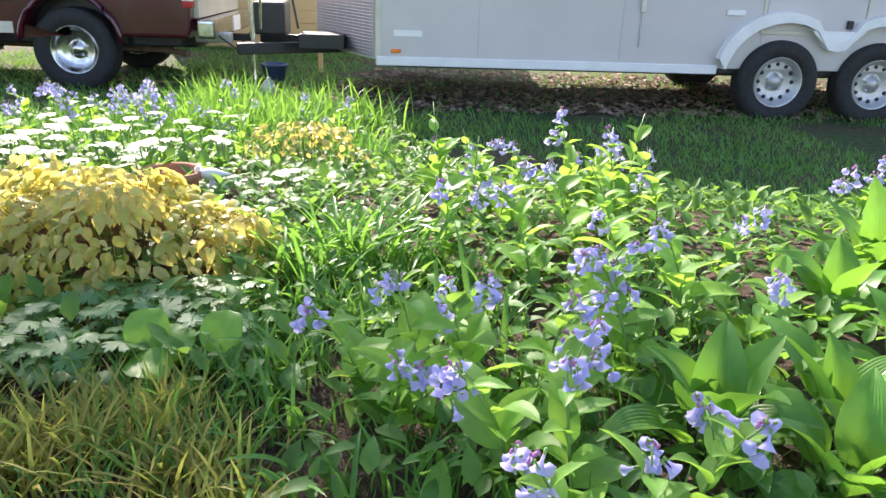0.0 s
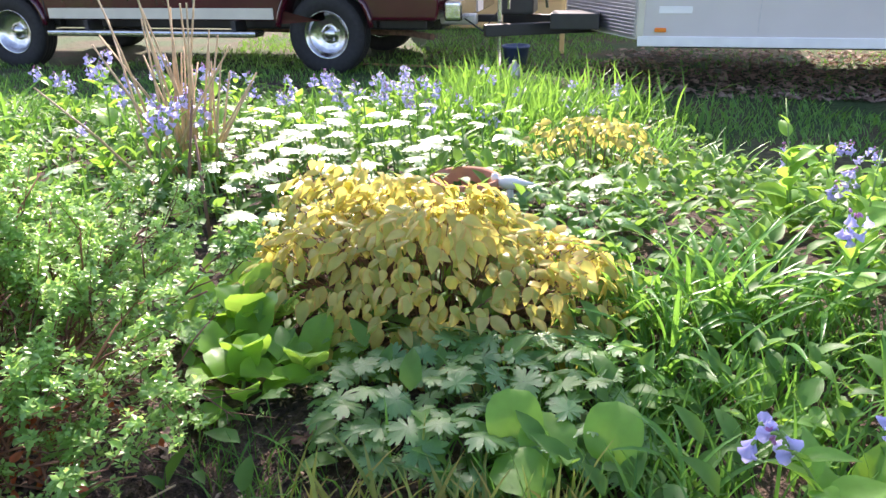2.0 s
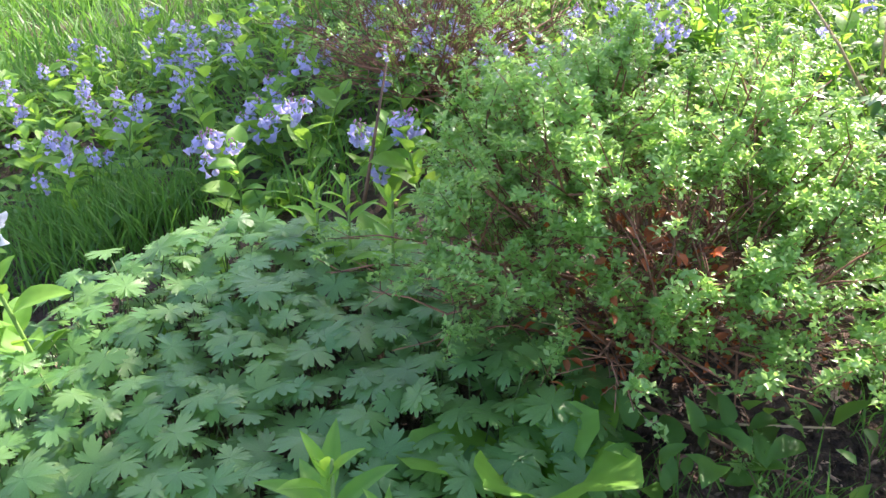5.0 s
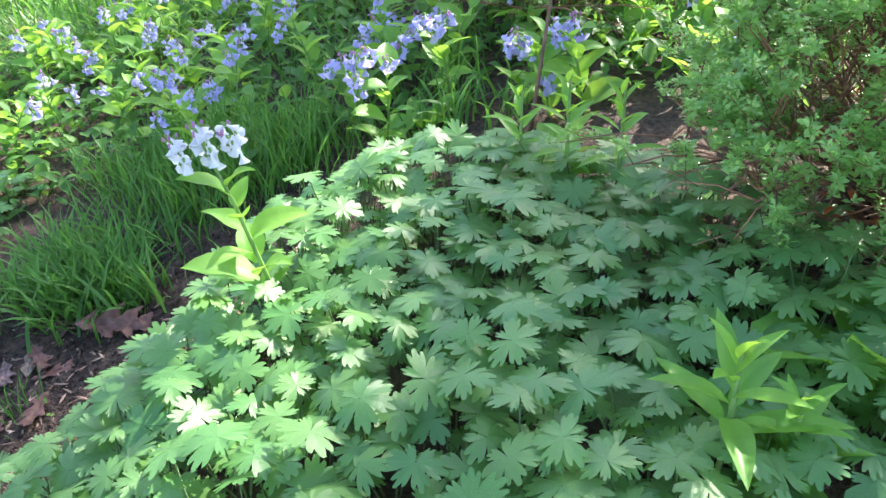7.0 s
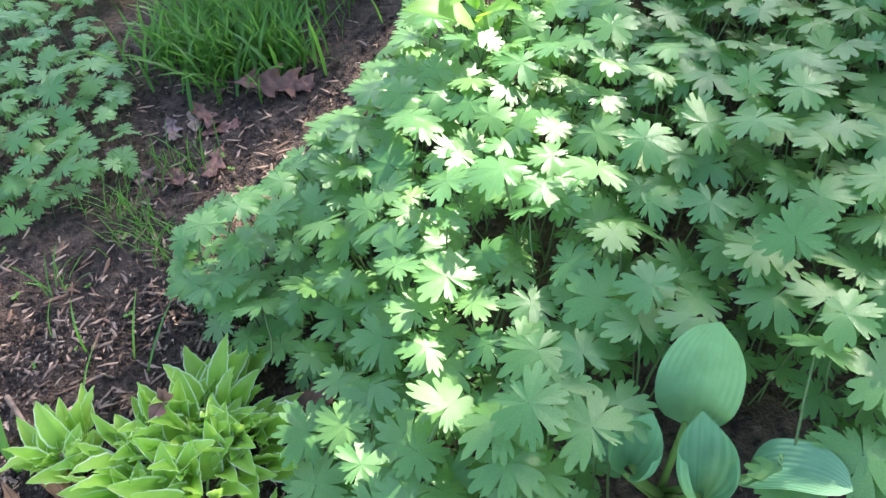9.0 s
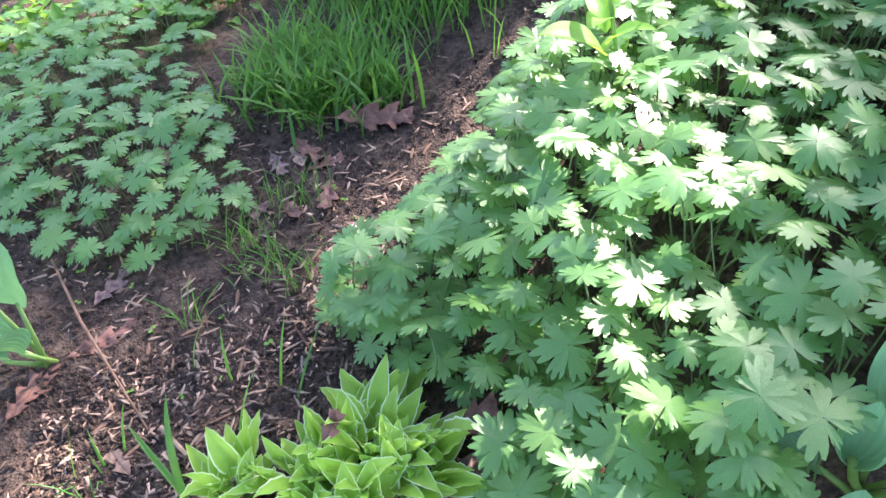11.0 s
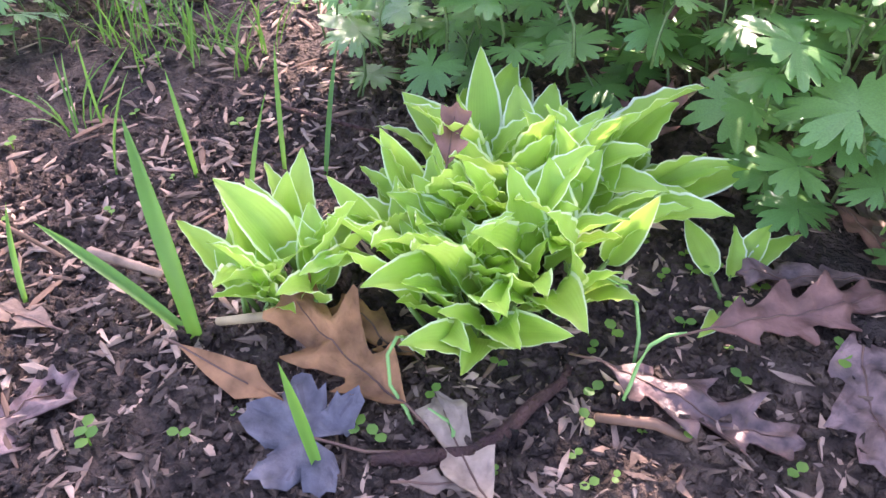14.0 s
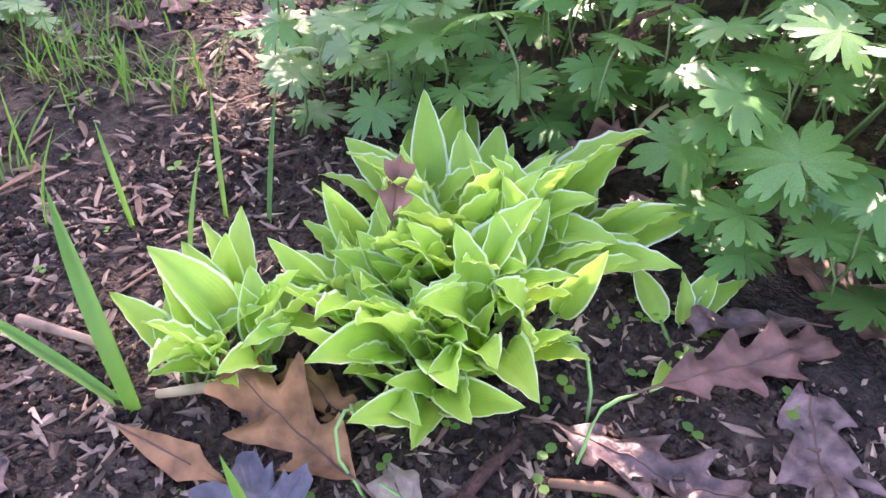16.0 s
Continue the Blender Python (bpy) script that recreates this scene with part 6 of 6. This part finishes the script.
for x, y, z, L, a, up in ((-1.245, -0.27, 0.085, 0.055, 195, 25), (-1.21, -0.22, 0.07, 0.05, 205, 20)):
    t = thing("violet_plant", pose(x, y, ground_z(x, y)), "blue-green heart-shaped leaf at the foot of the cranesbill", "plant", "heart-shaped leaves")
    obj("stalk", Geo().add(*tube([(0, 0.02, -0.004), (0.004, 0.01, z * 0.6), (0, 0, z)], [0.0018, 0.0016, 0.0013], 5)).mesh("stalk", STEM), None, t)
    obj("leaf", Geo().add(*blade(L, L * 1.1, "round", 9, 8, 0.2, 0.4, 0.02, 2, 0, 0, rng)).mesh("leaf", HOSTA_B), pose(0, 0, z, 0, 0, a) @ pose(0, 0, 0, -up, 0, 0), t)

# seedlings: pairs of small round leaves
SEED = Geo()
for a in (0, 170):
    v, f, uv = blade(0.007, 0.006, "round", 4, 2, 0.1, 0.2, 0, 2, 0, 0, rng)
    SEED.add(v, f, uv, 0, pose(0, 0, 0.006, 0, 0, a) @ pose(0, 0, 0, 12, 0, 0))
SEED.add(*tube([(0, 0, -0.002), (0, 0, 0.006)], [0.0006, 0.0005], 4))
SEED = SEED.mesh("seedling", BBLEAF)
for k in range(90):
    x, y = (rng.uniform(-1.35, -1.05), rng.uniform(-0.8, -0.42)) if k < 45 else (rng.uniform(-2.2, -1.2), rng.uniform(-1.0, -0.4))
    s = rng.uniform(0.6, 1.5)
    tagged(obj("seedling", SEED, pose(x, y, ground_z(x, y), 0, 0, rng.random() * 360) @ Matrix.Diagonal((s, s, s, 1))), "tiny green seedling with two round leaves", "seedling", "seedlings")

# wood chips and crumbs of soil
for name, n, lo, hi, m, label in (("wood_chips", 13000, 0.003, 0.036, CHIP, "loose wood chips and bark scattered on soil"), ("pale_chips", 4500, 0.003, 0.016, PALELITTER, "pale splinters and leaf scraps on soil"),
                                  ("soil_crumbs", 30000, 0.002, 0.013, SOIL, "loose dark crumbs of soil")):
    g = Geo()
    for _ in range(n):
        x, y = (rng.uniform(-2.75, -1.05), rng.uniform(-1.25, 0.25)) if rng.random() < 0.5 else rng.choice(((rng.uniform(-1.8, -1.05), rng.uniform(-1.05, -0.4)), (rng.uniform(-1.8, -1.05), rng.uniform(-1.05, -0.4)), (rng.uniform(-1.6, -1.0), rng.uniform(0.9, 1.75))))
        if inside(x, y, STRIP) or (inside(x, y, BIG) and edge_distance(x, y, BIG) > 0.12):
            continue
        if name != "soil_crumbs" and noise.noise((x * 3, y * 3, 9)) < rng.uniform(-0.5, 0.35) - (0.25 if x > -1.4 else 0):
            continue
        L = lo + (hi - lo) * rng.random() ** 1.7
        w, h = min(0.006, L * rng.uniform(0.12, 0.42)), L * rng.uniform(0.06, 0.2)
        if name == "soil_crumbs":
            w, h = L * rng.uniform(0.6, 1), L * rng.uniform(0.5, 0.9)
        c = rng.uniform(-0.2, 0.2) * L
        v = [(-L / 2, rng.uniform(-0.4, 0.4) * w, 0), (L / 2, rng.uniform(-0.4, 0.4) * w, 0)]
        v += [(c + rng.uniform(-0.3, 0.3) * L, sy * w / 2 * rng.uniform(0.6, 1.2), sz * h / 2 * rng.uniform(0.6, 1.3)) for sy, sz in ((-1, -1), (1, -1), (1, 1), (-1, 1))]
        g.add(v, [(0, 3, 2), (0, 4, 3), (0, 5, 4), (0, 2, 5), (1, 2, 3), (1, 3, 4), (1, 4, 5), (1, 5, 2)], None, 0,
              pose(x, y, ground_z(x, y) + h * 0.3, rng.uniform(-18, 18), rng.uniform(-18, 18), rng.random() * 360))
    tagged(obj(name, g.mesh(name, m, smooth=False)), label, "litter", kind="stuff")


# larger splinters of bark, each by itself
CHIPS = []
for k in range(10):
    L, w = rng.uniform(0.022, 0.045), rng.uniform(0.004, 0.009)
    pts = [(-L / 2, 0, 0), (-L * 0.2, rng.uniform(-0.1, 0.1) * w, 0.001), (L * 0.2, rng.uniform(-0.3, 0.3) * w, 0.001), (L / 2, rng.uniform(-0.5, 0.5) * w, 0)]
    v, f = tube(pts, [w * 0.25, w * 0.5, w * 0.45, w * 0.15], 6)
    CHIPS.append(Geo().add([(p[0], p[1], p[2] * 0.45) for p in v], f).mesh("wood_splinter", rng.choice((CHIP, CHIP, TWIG, PALELITTER)), smooth=False))
for k in range(290):
    x, y = (rng.uniform(-1.95, -1.45), rng.uniform(-0.98, -0.5)) if k < 150 else (rng.uniform(-2.5, -1.85), rng.uniform(-0.65, -0.1)) if k > 210 else (rng.uniform(-2.3, -1.2), rng.uniform(-1.1, -0.35))
    if not (inside(x, y, STRIP) or inside(x, y, BIG) or inside(x, y, HOSTA_BED)):
        tagged(obj("wood_splinter", rng.choice(CHIPS), pose(x, y, ground_z(x, y) + 0.003, rng.uniform(-10, 10), rng.uniform(-8, 8), rng.random() * 360)), "loose splinter of weathered wood on the soil", "wood chip", "wood splinters")


# ---- unseen tree, added to cast dappled shade on the bed ----
def shade_tree():
    rng = random.Random(101)
    t = thing("shade_tree", pose(-12.0, 9.5, -0.01), "unseen broad-leaved tree added to cast dappled shade on the bed", "tree")
    wood, leaf = Geo(), Geo()
    wood.add(*tube([(0, 0, 0), (0.05, 0.0, 0.4), (0.1, -0.1, 2.5), (0.3, -0.3, 5.0), (0.5, -0.6, 7.4), (0.7, -0.9, 9.5)], [0.36, 0.27, 0.22, 0.18, 0.12, 0.05], 12))
    # limbs end in clumps of leaves, most set where the bed is to be shaded
    for cx, cy, cz, r, n in CLUMPS:
        e = Vector((cx, cy, cz))
        s = Vector((0.3, -0.3, 4.6 + 0.25 * cz / 2))
        m = s.lerp(e, 0.5) + Vector((rng.uniform(-0.2, 0.2), rng.uniform(-0.2, 0.2), 0.35))
        wood.add(*tube([s, m, e], [0.05, 0.026, 0.010], 6))
        for _ in range(6):
            d = Vector((rng.gauss(0, 1), rng.gauss(0, 1), rng.gauss(0, 0.6))).normalized() * r * 0.8
            wood.add(*tube([m.lerp(e, 0.7), e + d * 0.6, e + d], [0.015, 0.01, 0.004], 4))
        for _ in range(n):
            d = Vector((rng.gauss(0, 1), rng.gauss(0, 1), rng.gauss(0, 0.3)))
            d = d.normalized() * r * rng.random() ** 0.45
            L = rng.uniform(0.06, 0.12)
            v, f, uv = blade(L, L * 0.7, "ovate", 3, 2, 0.3, 0.6, 0, 2, 0, 0, rng)
            leaf.add(v, f, uv, 0, Matrix.Translation(e + d) @ pose(0, 0, 0, rng.uniform(-60, 60), rng.uniform(-60, 60), rng.random() * 360))
    obj("trunk", wood.mesh("trunk", BARK), None, t)
    tagged(obj("crown", leaf.mesh("crown", UNDER), None, t), kind="stuff")


def over(x, y, h):
    """The place at height h between the sun and a spot of the ground, seen from the foot of the tree."""
    return x + sun_dir.x / sun_dir.z * h + 12.0, y + sun_dir.y / sun_dir.z * h - 9.5, h + 0.06


# ground spots to shade, with height, radius and leaf count of each clump
CLUMPS = [(*over(x, y, h), r, n) for x, y, h, r, n in ((-0.85, 1.0, 8.2, 0.28, 100), (-0.05, 0.80, 8.6, 0.34, 90), (-0.60, 1.28, 8.4, 0.2, 100), (-0.12, 1.22, 8.5, 0.26, 55), (-1.45, 0.05, 8.6, 0.2, 100), (-1.15, 0.12, 8.6, 0.22, 100), (-1.3, 0.3, 8.6, 0.18, 70), (-1.75, 0.3, 8.6, 0.25, 110), (0.7, 0.9, 8.3, 0.5, 160), (-1.0, -1.15, 8.0, 0.40, 200), (-1.24, -0.95, 8.5, 0.25, 150), (-0.90, -0.32, 8.5, 0.20, 130), (-1.34, -0.73, 8.2, 0.16, 110), (-0.93, -0.80, 8.4, 0.18, 65), (-1.98, -1.28, 8.4, 0.42, 230), (-1.97, -0.80, 8.4, 0.22, 80),
                                                       (-2.6, -1.0, 8.8, 0.55, 700), (-2.35, -0.55, 8.6, 0.3, 190), (-1.7, -1.9, 8.3, 0.6, 300), (-2.85, -0.1, 9.2, 0.45, 380), (-2.6, -0.3, 9.0, 0.38, 260), (-3.3, 0.2, 9.3, 0.5, 420), (-3.0, 0.5, 9.0, 0.4, 280), (-3.8, 0.1, 9.2, 0.6, 420), (-4.7, -0.3, 9.0, 0.9, 620), (-6.5, 2.0, 8.6, 1.3, 800), (-7.5, 3.5, 8.0, 1.3, 800), (-5.8, 3.8, 9.5, 1.2, 800),
                                                       (0.2, -0.9, 9.3, 0.8, 500), (0.6, -1.8, 9.0, 0.8, 400))]
shade_tree()
